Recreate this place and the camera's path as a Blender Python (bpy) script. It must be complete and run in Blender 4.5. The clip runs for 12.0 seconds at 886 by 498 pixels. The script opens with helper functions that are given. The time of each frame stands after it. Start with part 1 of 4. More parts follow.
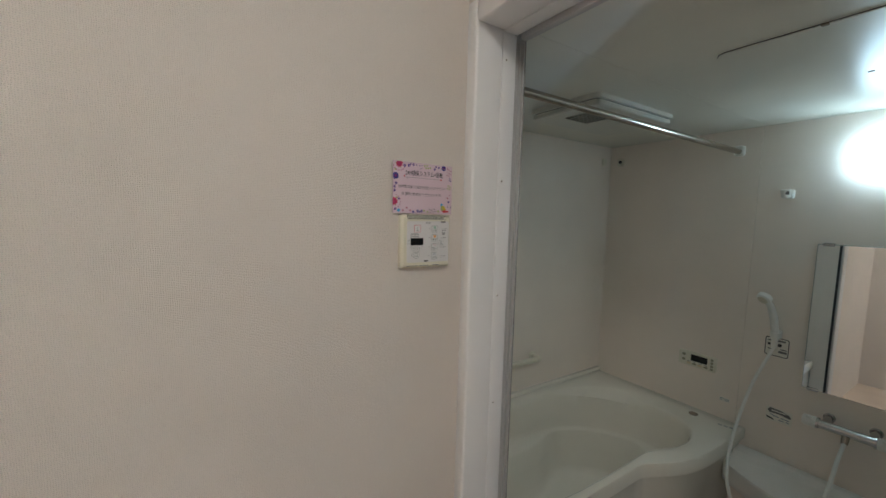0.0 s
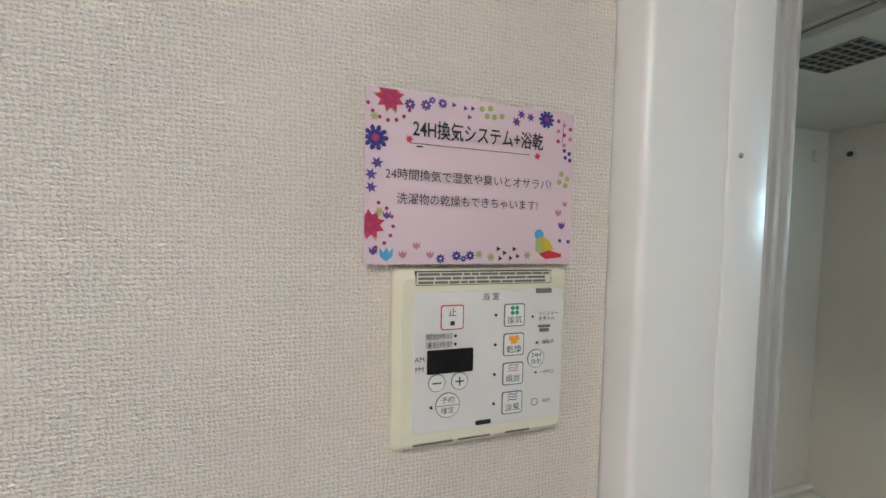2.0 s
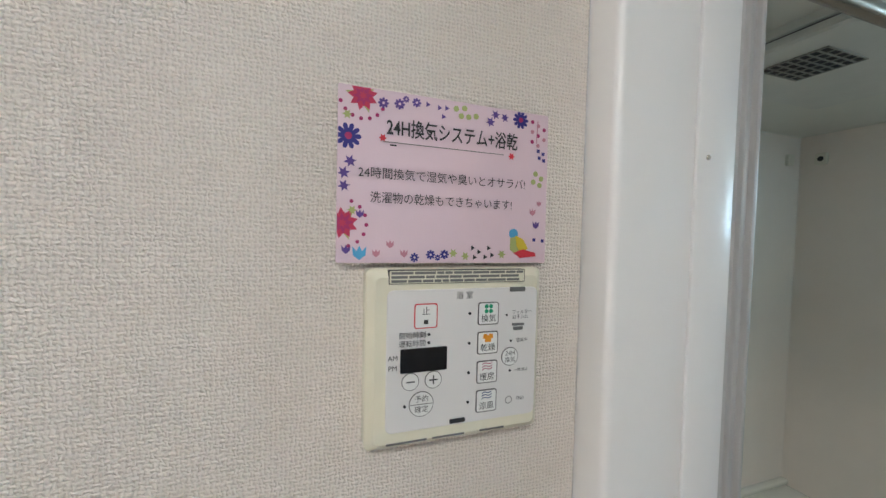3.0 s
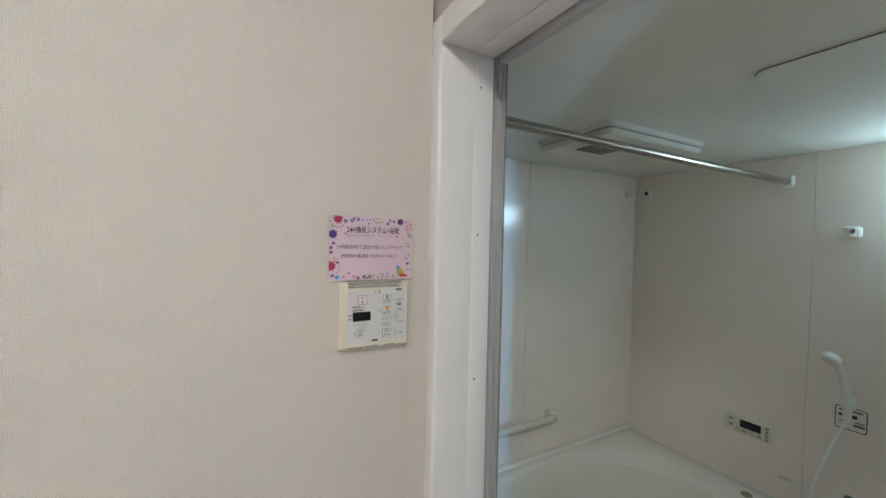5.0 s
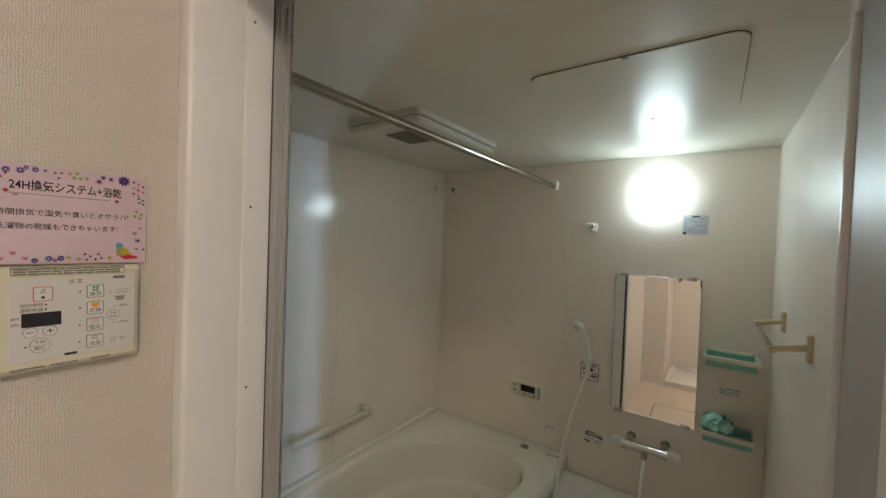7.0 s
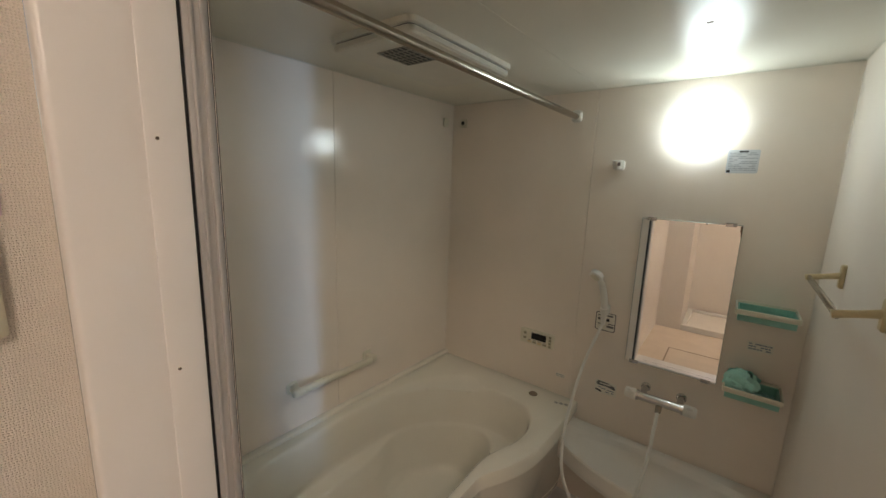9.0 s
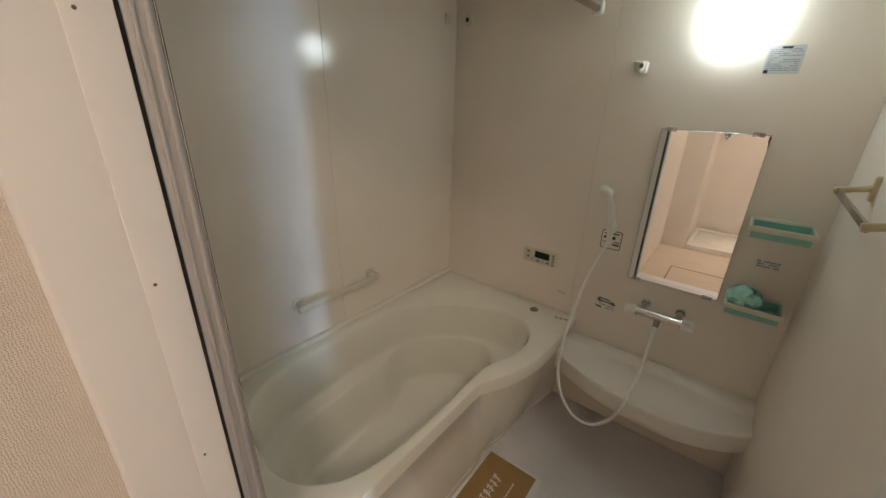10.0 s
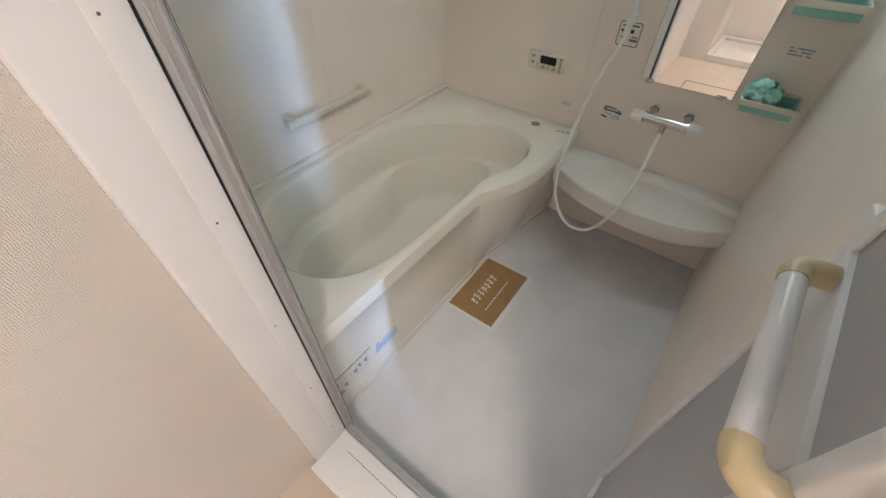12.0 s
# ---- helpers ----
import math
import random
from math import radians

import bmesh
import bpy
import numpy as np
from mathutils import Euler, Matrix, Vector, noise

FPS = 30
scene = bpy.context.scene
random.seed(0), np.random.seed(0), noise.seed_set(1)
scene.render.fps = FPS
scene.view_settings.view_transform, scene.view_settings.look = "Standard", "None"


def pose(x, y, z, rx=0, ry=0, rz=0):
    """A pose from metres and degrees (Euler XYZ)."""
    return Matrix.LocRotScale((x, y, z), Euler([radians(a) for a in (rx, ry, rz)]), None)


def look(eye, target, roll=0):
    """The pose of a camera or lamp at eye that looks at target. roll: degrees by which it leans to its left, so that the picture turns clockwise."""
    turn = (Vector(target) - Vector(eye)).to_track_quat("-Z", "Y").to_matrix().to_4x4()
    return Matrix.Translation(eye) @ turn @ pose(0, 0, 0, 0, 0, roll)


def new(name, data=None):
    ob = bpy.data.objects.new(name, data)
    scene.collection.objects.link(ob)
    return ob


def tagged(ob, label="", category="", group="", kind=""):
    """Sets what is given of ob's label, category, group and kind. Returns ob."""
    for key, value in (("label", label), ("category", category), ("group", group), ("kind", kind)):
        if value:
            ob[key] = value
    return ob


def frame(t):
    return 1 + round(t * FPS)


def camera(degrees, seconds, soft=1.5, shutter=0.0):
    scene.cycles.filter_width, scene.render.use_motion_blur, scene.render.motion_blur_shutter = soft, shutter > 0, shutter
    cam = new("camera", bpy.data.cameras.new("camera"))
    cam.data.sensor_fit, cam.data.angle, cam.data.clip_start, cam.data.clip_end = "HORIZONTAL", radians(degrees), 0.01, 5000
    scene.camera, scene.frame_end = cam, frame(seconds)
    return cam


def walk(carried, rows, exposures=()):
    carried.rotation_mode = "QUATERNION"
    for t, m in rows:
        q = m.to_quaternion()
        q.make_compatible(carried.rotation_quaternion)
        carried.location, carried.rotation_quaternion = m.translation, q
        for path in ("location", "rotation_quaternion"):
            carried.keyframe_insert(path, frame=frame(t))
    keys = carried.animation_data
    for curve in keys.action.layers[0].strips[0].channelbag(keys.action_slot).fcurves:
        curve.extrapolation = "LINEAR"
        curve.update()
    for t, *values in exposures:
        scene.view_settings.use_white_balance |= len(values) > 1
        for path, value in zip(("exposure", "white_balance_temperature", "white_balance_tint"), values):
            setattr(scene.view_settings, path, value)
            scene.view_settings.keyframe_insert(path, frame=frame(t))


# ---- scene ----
cam = camera(98.6, 12.0)
PATH = [
    (0, (0.179, 0.018, 1.509), (1.269, 1.686, 1.328), 1.5),
    (0.5, (0.274, 0.134, 1.509), (1.132, 1.931, 1.327), 1.2),
    (1, (0.354, 0.265, 1.518), (1.021, 2.14, 1.32), 1.5),
    (1.5, (0.446, 0.425, 1.529), (1.058, 2.325, 1.396), 1.3),
    (2, (0.496, 0.499, 1.53), (1.094, 2.405, 1.441), 1.2),
    (2.5, (0.503, 0.512, 1.528), (1.121, 2.413, 1.451), 1.3),
    (2.7, (0.505, 0.509, 1.528), (1.143, 2.403, 1.448), 1.4),
    (4.3, (0.419, 0.275, 1.573), (1.207, 2.113, 1.52), 1.1),
    (4.5, (0.395, 0.213, 1.589), (1.231, 2.027, 1.496), 2.2),
    (5, (0.386, 0.106, 1.581), (1.346, 1.859, 1.529), 1.2),
    (5.5, (0.408, 0.077, 1.589), (1.665, 1.632, 1.522), 1.8),
    (6, (0.428, 0.039, 1.593), (1.981, 1.298, 1.538), 2.2),
    (6.5, (0.427, 0.036, 1.577), (2.051, 1.202, 1.537), 2.2),
    (7, (0.488, 0.134, 1.551), (2.117, 1.294, 1.505), 2.1),
    (7.2, (0.511, 0.153, 1.546), (2.159, 1.284, 1.465), 2.2),
    (8.8, (0.626, 0.188, 1.562), (2.204, 1.38, 1.265), 1.9),
    (9, (0.637, 0.189, 1.556), (2.197, 1.388, 1.196), 1.9),
    (9.5, (0.665, 0.202, 1.54), (2.177, 1.389, 0.986), 1.7),
    (10, (0.684, 0.207, 1.528), (2.143, 1.348, 0.773), 1.5),
    (10.5, (0.704, 0.203, 1.491), (2.106, 1.255, 0.528), 1.2),
    (11, (0.694, 0.217, 1.455), (2.001, 1.17, 0.278), 1.2),
    (11.5, (0.658, 0.194, 1.437), (1.86, 1.094, 0.116), 0.5),
    (12, (0.653, 0.189, 1.422), (1.767, 1.031, -0.01), 0.1),
]
EXPOSURES = [(0, 0.32, 6150, 5), (0.5, 0.66, 5950, 3), (1, 0.83, 5920, 3), (2.5, 0.95, 5750, 2), (4.5, 0.95, 5600, 2), (5, 0.86, 5800, 3), (5.5, 0.53, 6450, 5), (6.5, 0.62, 6950, 7), (7, 0.53, 7300, 10), (9.5, 0.68, 8000, 15), (10.5, 1.06, 7600, 15), (11.0, 1.31, 7050, 14), (12, 1.48, 6500, 13)]
walk(cam, [(t, look(eye, target, roll)) for t, eye, target, roll in PATH], EXPOSURES)

# ---- world, lamps, exposure ----
world = bpy.data.worlds.new("world")
scene.world = world
world.use_nodes = True
wn = world.node_tree
sky = wn.nodes.new("ShaderNodeTexSky")
sky.sky_type = "NISHITA"
sky.sun_disc = False
sky.sun_elevation = radians(40)
sky.sun_rotation = radians(200)
wn.links.new(sky.outputs[0], wn.nodes["Background"].inputs[0])
wn.nodes["Background"].inputs[1].default_value = 0.1


def area_lamp(name, m, sx, sy, watts, colour):
    data = bpy.data.lights.new(name, "AREA")
    data.shape, data.size, data.size_y = "RECTANGLE", sx, sy
    data.energy, data.color = watts, colour
    ob = new(name, data)
    ob.matrix_world = m
    return ob


# Area lamp for unseen daylight, placed so its streak falls through the added slot
area_lamp("daylight", look((-1.10, -3.30, 1.12), (-0.165, -1.6, 1.05)), 0.22, 1.8, 102.0, (0.31, 0.57, 1.0))
LAMP_GLOW = 19.0
CEILING_GLOW = 39.0

# ---- materials ----


def srgb(r, g, b):
    return tuple((c / 255 / 12.92) if c < 11 else ((c / 255 + 0.055) / 1.055) ** 2.4 for c in (r, g, b)) + (1,)


class Nodes:
    def __init__(self, name):
        self.m = bpy.data.materials.new(name)
        self.m.use_nodes = True
        self.t = self.m.node_tree
        self.b = self.t.nodes["Principled BSDF"]

    def add(self, kind, **kw):
        n = self.t.nodes.new("ShaderNode" + kind)
        for k, v in kw.items():
            n.inputs[k.replace("_", " ")].default_value = v
        return n

    def link(self, a, b):
        self.t.links.new(a, b)

    def position(self, scale=(1, 1, 1)):
        g = self.add("NewGeometry")
        mp = self.add("Mapping")
        mp.inputs["Scale"].default_value = scale
        self.link(g.outputs["Position"], mp.inputs["Vector"])
        return mp.outputs[0]

    def noise(self, scale, detail=3, rough=0.55, stretch=(1, 1, 1)):
        n = self.add("TexNoise", Scale=scale, Detail=detail, Roughness=rough)
        self.link(self.position(stretch), n.inputs["Vector"])
        return n.outputs["Fac"]

    def ramp(self, fac, stops):
        r = self.add("ValToRGB")
        els = r.color_ramp.elements
        while len(els) < len(stops):
            els.new(0.5)
        for e, (p, c) in zip(els, stops):
            e.position, e.color = p, c
        self.link(fac, r.inputs[0])
        return r.outputs[0]

    def math(self, op, a, b):
        n = self.add("Math")
        n.operation = op
        for i, v in enumerate((a, b)):
            if isinstance(v, (int, float)):
                n.inputs[i].default_value = v
            else:
                self.link(v, n.inputs[i])
        return n.outputs[0]

    def bump(self, height, strength, distance, normal=None):
        n = self.add("Bump", Strength=strength, Distance=distance)
        self.link(height, n.inputs["Height"])
        if normal:
            self.link(normal, n.inputs["Normal"])
        return n.outputs[0]


def shade(c, k):
    return tuple(min(1, v * k) for v in c[:3]) + (1,)


def plain(name, colour, rough=0.4, metal=0.0, vary=0.06, scale=9.0, grain=0.0, grain_scale=600, coat=0.0, rough_vary=0.25):
    """Paint, plastic, enamel or metal, with slow and fine variation and an optional fine grain."""
    n = Nodes(name)
    slow = n.noise(scale, 4)
    n.link(n.ramp(slow, [(0.3, shade(colour, 1 - vary)), (0.7, shade(colour, 1 + vary * 0.5))]), n.b.inputs["Base Color"])
    fine = n.noise(scale * 14, 3)
    n.link(n.math("ADD", n.math("MULTIPLY", fine, rough * rough_vary), rough * (1 - rough_vary * 0.5)), n.b.inputs["Roughness"])
    n.b.inputs["Metallic"].default_value = metal
    n.b.inputs["Coat Weight"].default_value = coat
    if grain:
        n.link(n.bump(n.noise(grain_scale, 2), grain, 0.001), n.b.inputs["Normal"])
    return n.m


def panel_material(name, colour, rough, emboss, ior=1.5):
    """Glossy bath panel: film with a faint vertical emboss and slight waviness."""
    n = Nodes(name)
    n.link(n.ramp(n.noise(2.5, 4), [(0.3, shade(colour, 0.95)), (0.7, shade(colour, 1.02))]), n.b.inputs["Base Color"])
    n.link(n.math("ADD", n.math("MULTIPLY", n.noise(30, 4), 0.08), rough), n.b.inputs["Roughness"])
    wave = n.bump(n.noise(3.0, 2), 0.12, 0.02)
    n.link(n.bump(n.noise(900, 2, 0.6, emboss), 0.10, 0.0006, wave), n.b.inputs["Normal"])
    n.b.inputs["IOR"].default_value = ior
    return n.m


def wallpaper(name, colour):
    """Off-white vinyl paper with an embossed plain weave, threads of about two and a half millimetres."""
    n = Nodes(name)
    g = n.add("NewGeometry")
    warp = n.add("TexNoise", Scale=150.0, Detail=3.0, Roughness=0.6)
    n.link(g.outputs["Position"], warp.inputs["Vector"])
    shift = n.add("VectorMath")
    shift.operation = "SCALE"
    n.link(warp.outputs["Color"], shift.inputs[0])
    shift.inputs["Scale"].default_value = 0.0040
    moved = n.add("VectorMath")
    moved.operation = "ADD"
    n.link(g.outputs["Position"], moved.inputs[0])
    n.link(shift.outputs[0], moved.inputs[1])
    axes = n.add("SeparateXYZ")
    n.link(moved.outputs[0], axes.inputs[0])
    k = math.pi / 0.0028
    sx = n.math("SINE", n.math("MULTIPLY", n.math("ADD", axes.outputs[0], axes.outputs[1]), k), 0)
    sz = n.math("SINE", n.math("MULTIPLY", axes.outputs[2], k), 0)
    ax, az = n.math("ABSOLUTE", sx, 0), n.math("ABSOLUTE", sz, 0)
    over = n.math("MINIMUM", n.math("MAXIMUM", n.math("MULTIPLY", n.math("MULTIPLY", sx, sz), 2.2), -1.0), 1.0)
    upright = n.math("MULTIPLY", ax, n.math("ADD", n.math("MULTIPLY", over, 0.20), 0.72))
    lying = n.math("MULTIPLY", az, n.math("SUBTRACT", 0.80, n.math("MULTIPLY", over, 0.20)))
    weave = n.math("MULTIPLY", n.math("MAXIMUM", upright, lying), n.math("ADD", n.noise(330, 3), 0.45))
    n.link(n.bump(weave, 0.95, 0.0018), n.b.inputs["Normal"])
    # Grooves between threads mixed darker: shade of the relief put into the colour.
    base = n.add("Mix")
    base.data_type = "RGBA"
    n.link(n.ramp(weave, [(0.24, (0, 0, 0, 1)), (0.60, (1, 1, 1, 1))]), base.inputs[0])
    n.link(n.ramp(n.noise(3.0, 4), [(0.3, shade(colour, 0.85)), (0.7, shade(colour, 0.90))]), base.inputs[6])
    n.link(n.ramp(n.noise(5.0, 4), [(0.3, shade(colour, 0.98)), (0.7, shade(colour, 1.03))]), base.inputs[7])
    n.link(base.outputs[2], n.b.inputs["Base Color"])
    n.b.inputs["Roughness"].default_value = 0.75
    return n.m


def glow(name, colour, strength):
    n = Nodes(name)
    n.b.inputs["Base Color"].default_value = (0.8, 0.8, 0.8, 1)
    n.b.inputs["Emission Color"].default_value = colour
    n.b.inputs["Emission Strength"].default_value = strength
    return n.m


PANEL = panel_material("bath_panel", (0.91, 0.818, 0.725, 1), 0.09, (1, 1, 0.25))
PANEL_CEILING = panel_material("bath_ceiling_panel", (0.75, 0.72, 0.63, 1), 0.27, (1, 1, 1), 1.22)
ENAMEL = plain("tub_acrylic", (0.88, 0.835, 0.735, 1), 0.13, vary=0.03, scale=3, coat=0.2)
PANEL_SATIN = panel_material("bath_panel_satin", (0.91, 0.818, 0.725, 1), 0.36, (1, 1, 0.25))
COUNTER = plain("counter_resin", (0.90, 0.86, 0.80, 1), 0.33, vary=0.03, scale=4)
BATH_FLOOR = plain("bath_floor", (0.75, 0.725, 0.735, 1), 0.36, vary=0.08, scale=5, grain=0.5, grain_scale=450)
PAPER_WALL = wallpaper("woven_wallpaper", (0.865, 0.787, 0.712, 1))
FRAME_WHITE = plain("white_painted_frame", (0.81, 0.79, 0.78, 1), 0.3, vary=0.03, scale=4, grain=0.06, grain_scale=90)
ALUMINIUM = plain("satin_aluminium", (0.50, 0.485, 0.475, 1), 0.45, metal=0.3, vary=0.03, scale=6, rough_vary=0.08)
GASKET = plain("dark_gasket", (0.03, 0.028, 0.028, 1), 0.6)
CHROME = plain("chrome", (0.52, 0.51, 0.50, 1), 0.11, metal=1.0, vary=0.03, scale=40)
STEEL = plain("stainless_steel", (0.41, 0.37, 0.32, 1), 0.22, metal=1.0, vary=0.05, scale=30)
CREAM = plain("cream_plastic", (0.76, 0.71, 0.585, 1), 0.32, vary=0.05, scale=12)
WHITE_PLASTIC = plain("white_plastic", (0.84, 0.82, 0.77, 1), 0.3, vary=0.04, scale=14)
YELLOWED = plain("yellowed_plastic", (0.68, 0.55, 0.33, 1), 0.34, vary=0.10, scale=18)
TEAL = plain("teal_plastic", (0.26, 0.56, 0.47, 1), 0.35, vary=0.08, scale=25)
PUFF = plain("turquoise_net", (0.46, 0.88, 0.78, 1), 0.6, vary=0.10, scale=60)
DOOR_PANE = plain("grey_resin_pane", (0.43, 0.42, 0.43, 1), 0.40, vary=0.05, scale=6, grain=0.08, grain_scale=180)
BLACK_GLOSS = plain("black_display", (0.006, 0.006, 0.007, 1), 0.12, vary=0.02)
INK = plain("black_ink", (0.02, 0.02, 0.022, 1), 0.6)
GREY_INK = plain("grey_ink", (0.16, 0.155, 0.15, 1), 0.6)
STICKER = plain("silver_sticker", (0.55, 0.56, 0.55, 1), 0.35, vary=0.06, scale=40)
WASH_FLOOR = plain("washroom_floor_sheet", (0.66, 0.55, 0.45, 1), 0.4, vary=0.06, scale=7)
WASH_CEILING = plain("washroom_ceiling_paper", (0.75, 0.72, 0.68, 1), 0.8, vary=0.03, scale=4)
HATCH_TRIM = plain("hatch_trim", (0.25, 0.18, 0.12, 1), 0.4, vary=0.05)
PAN_WHITE = plain("white_pan_resin", (0.78, 0.74, 0.68, 1), 0.3, vary=0.04)
KRAFT = plain("brown_printed_paper", (0.36, 0.21, 0.08, 1), 0.6, vary=0.10, scale=16)
PAPER_WHITE = plain("white_paper", (0.78, 0.76, 0.74, 1), 0.7, vary=0.03, scale=20)
MIRROR = plain("mirror_silver", (0.93, 0.94, 0.93, 1), 0.004, metal=1.0, vary=0.0, rough_vary=0.0)
MIRROR_EDGE = plain("mirror_glass_edge", (0.20, 0.28, 0.26, 1), 0.1, vary=0.05, scale=30)
LAMP_GLASS = glow("lamp_globe", (0.62, 0.85, 1.0, 1), LAMP_GLOW)
CEILING_LAMP = glow("ceiling_lamp_cover", (1.0, 0.925, 0.845, 1), CEILING_GLOW)

# ---- mesh helpers ----


def mesh_object(name, bm, material, smooth=True, angle=35):
    bmesh.ops.recalc_face_normals(bm, faces=bm.faces)
    me = bpy.data.meshes.new(name)
    bm.to_mesh(me)
    bm.free()
    if smooth:
        for p in me.polygons:
            p.use_smooth = True
        me.set_sharp_from_angle(angle=radians(angle))
    me.materials.append(material)
    return new(name, me)


def part(name, bm, material, parent, label="", smooth=True, angle=35):
    ob = mesh_object(name, bm, material, smooth, angle)
    ob.parent = parent
    if parent.parent is None:
        ob.matrix_parent_inverse = parent.matrix_world.inverted()
    return tagged(ob, label)


def thing(name, x, y, z, label, category, group="", kind=""):
    ob = new(name)
    ob.empty_display_size = 0.05
    ob.location = (x, y, z)
    bpy.context.view_layer.update()
    return tagged(ob, label, category, group, kind)


def box(x0, x1, y0, y1, z0, z1, bevel=0.0, segments=2, bm=None):
    out = bm or bmesh.new()
    made = bmesh.ops.create_cube(out, size=1)["verts"]
    bmesh.ops.transform(out, verts=made, matrix=Matrix.Translation(((x0 + x1) / 2, (y0 + y1) / 2, (z0 + z1) / 2)) @ Matrix.Diagonal((abs(x1 - x0), abs(y1 - y0), abs(z1 - z0), 1)))
    if bevel:
        edges = list({e for v in made for e in v.link_edges})
        bmesh.ops.bevel(out, geom=edges, offset=bevel, segments=segments, profile=0.5, affect="EDGES")
    return out


def tube(points, radius, sides=16, caps=True, bm=None):
    """A round bar along points; radius may be a number or one number a point."""
    out = bm or bmesh.new()
    pts = [Vector(p) for p in points]
    rings, up = [], Vector((0.13, 0.21, 0.97)).normalized()
    for i, p in enumerate(pts):
        d = (pts[min(i + 1, len(pts) - 1)] - pts[max(i - 1, 0)]).normalized()
        a = d.cross(up)
        a = a.normalized() if a.length > 0.05 else d.cross(Vector((1, 0, 0))).normalized()
        b = d.cross(a)
        up = (a.cross(d)).normalized()
        r = radius if isinstance(radius, (int, float)) else radius[i]
        rings.append([out.verts.new(p + r * (math.cos(2 * math.pi * k / sides) * a + math.sin(2 * math.pi * k / sides) * b)) for k in range(sides)])
    for r0, r1 in zip(rings, rings[1:]):
        for k in range(sides):
            out.faces.new((r0[k], r0[(k + 1) % sides], r1[(k + 1) % sides], r1[k]))
    if caps:
        out.faces.new(rings[0][::-1])
        out.faces.new(rings[-1])
    return out


def spline(points, steps=8, closed=False):
    """Catmull-Rom curve through a few control points."""
    p = [Vector(q) for q in points]
    n, out = len(p), []
    for i in range(n if closed else n - 1):
        a, b, c, d = (p[(i + k) % n] if closed else p[min(max(i + k, 0), n - 1)] for k in (-1, 0, 1, 2))
        for s in range(steps):
            t = s / steps
            out.append(0.5 * (2 * b + (c - a) * t + (2 * a - 5 * b + 4 * c - d) * t * t + (3 * b - a - 3 * c + d) * t ** 3))
    if not closed:
        out.append(p[-1])
    return out


def slab(outline, m, thickness, bevel=0.0, bm=None):
    """A plate with the given 2D outline, its front face at local z = thickness, laid into the world by m."""
    out = bm or bmesh.new()
    low = [out.verts.new(m @ Vector((x, y, 0))) for x, y in outline]
    mid = [out.verts.new(m @ Vector((x, y, thickness - bevel))) for x, y in outline]
    n = len(outline)
    cx, cy = sum(p[0] for p in outline) / n, sum(p[1] for p in outline) / n
    w = max(abs(p[0] - cx) for p in outline)
    h = max(abs(p[1] - cy) for p in outline)
    kx, ky = (1 - bevel / w, 1 - bevel / h) if bevel else (1, 1)
    loops = [low, mid]
    if bevel:
        loops.append([out.verts.new(m @ Vector((cx + (x - cx) * kx, cy + (y - cy) * ky, thickness))) for x, y in outline])
    for a, b in zip(loops, loops[1:]):
        for i in range(n):
            out.faces.new((a[i], a[(i + 1) % n], b[(i + 1) % n], b[i]))
    out.faces.new(loops[-1])
    out.faces.new(low[::-1])
    return out


def rounded(w, h, r, steps=5, cx=0.0, cy=0.0):
    out = []
    for sx, sy, a0 in ((1, 1, 0), (-1, 1, 90), (-1, -1, 180), (1, -1, 270)):
        for k in range(steps + 1):
            a = radians(a0 + 90 * k / steps)
            out.append((cx + sx * (w / 2 - r) + r * math.cos(a), cy + sy * (h / 2 - r) + r * math.sin(a)))
    return out


def disc(r, n=24, cx=0.0, cy=0.0):
    return [(cx + r * math.cos(2 * math.pi * k / n), cy + r * math.sin(2 * math.pi * k / n)) for k in range(n)]


def facing(x, y, z, way):
    """Local x to the viewer's right, y up, z out of a wall that faces way: '-y', '-x', '+y' or '-z'."""
    return Matrix.Translation((x, y, z)) @ {"-y": pose(0, 0, 0, 90, 0, 0), "-x": pose(0, 0, 0, 90, 0, -90), "+y": pose(0, 0, 0, 90, 0, 180), "+x": pose(0, 0, 0, 90, 0, 90), "-z": pose(0, 0, 0, 180, 0, 0), "+z": Matrix()}[way]


def lettering(text, size, m, align="CENTER", squeeze=1.0, bold=0.0):
    """Writing as a flat mesh, in the built-in font."""
    curve = bpy.data.curves.new("writing", "FONT")
    curve.body, curve.size, curve.align_x, curve.align_y = text, size, align, "CENTER"
    curve.resolution_u = 2
    curve.offset = size * bold
    ob = bpy.data.objects.new("writing", curve)
    scene.collection.objects.link(ob)
    bpy.context.view_layer.update()
    me = bpy.data.meshes.new_from_object(ob.evaluated_get(bpy.context.evaluated_depsgraph_get()))
    out = bmesh.new()
    out.from_mesh(me)
    bpy.data.objects.remove(ob)
    bpy.data.curves.remove(curve)
    bpy.data.meshes.remove(me)
    bmesh.ops.transform(out, verts=out.verts, matrix=m @ Matrix.Diagonal((squeeze, 1, 1, 1)))
    return out


def structure(name, bm, material, label, category="wall", smooth=False):
    return tagged(mesh_object(name, bm, material, smooth), label, category, kind="structure")


# ---- sizes ----
X0, X1, Y0, Y1, TOP = 0.85, 2.40, -0.055, 1.50, 1.955     # bathroom, inside
OUT, WALL_Y = 0.705, 0.737                               # front of the door frame, washroom wall with the control panel
JL, JR, HEAD = 0.705, -0.020, 1.926                      # door opening
WF = 0.09                                                # washroom floor
WX, WY, WT = -1.12, -1.60, 2.40                          # washroom's far walls and ceiling

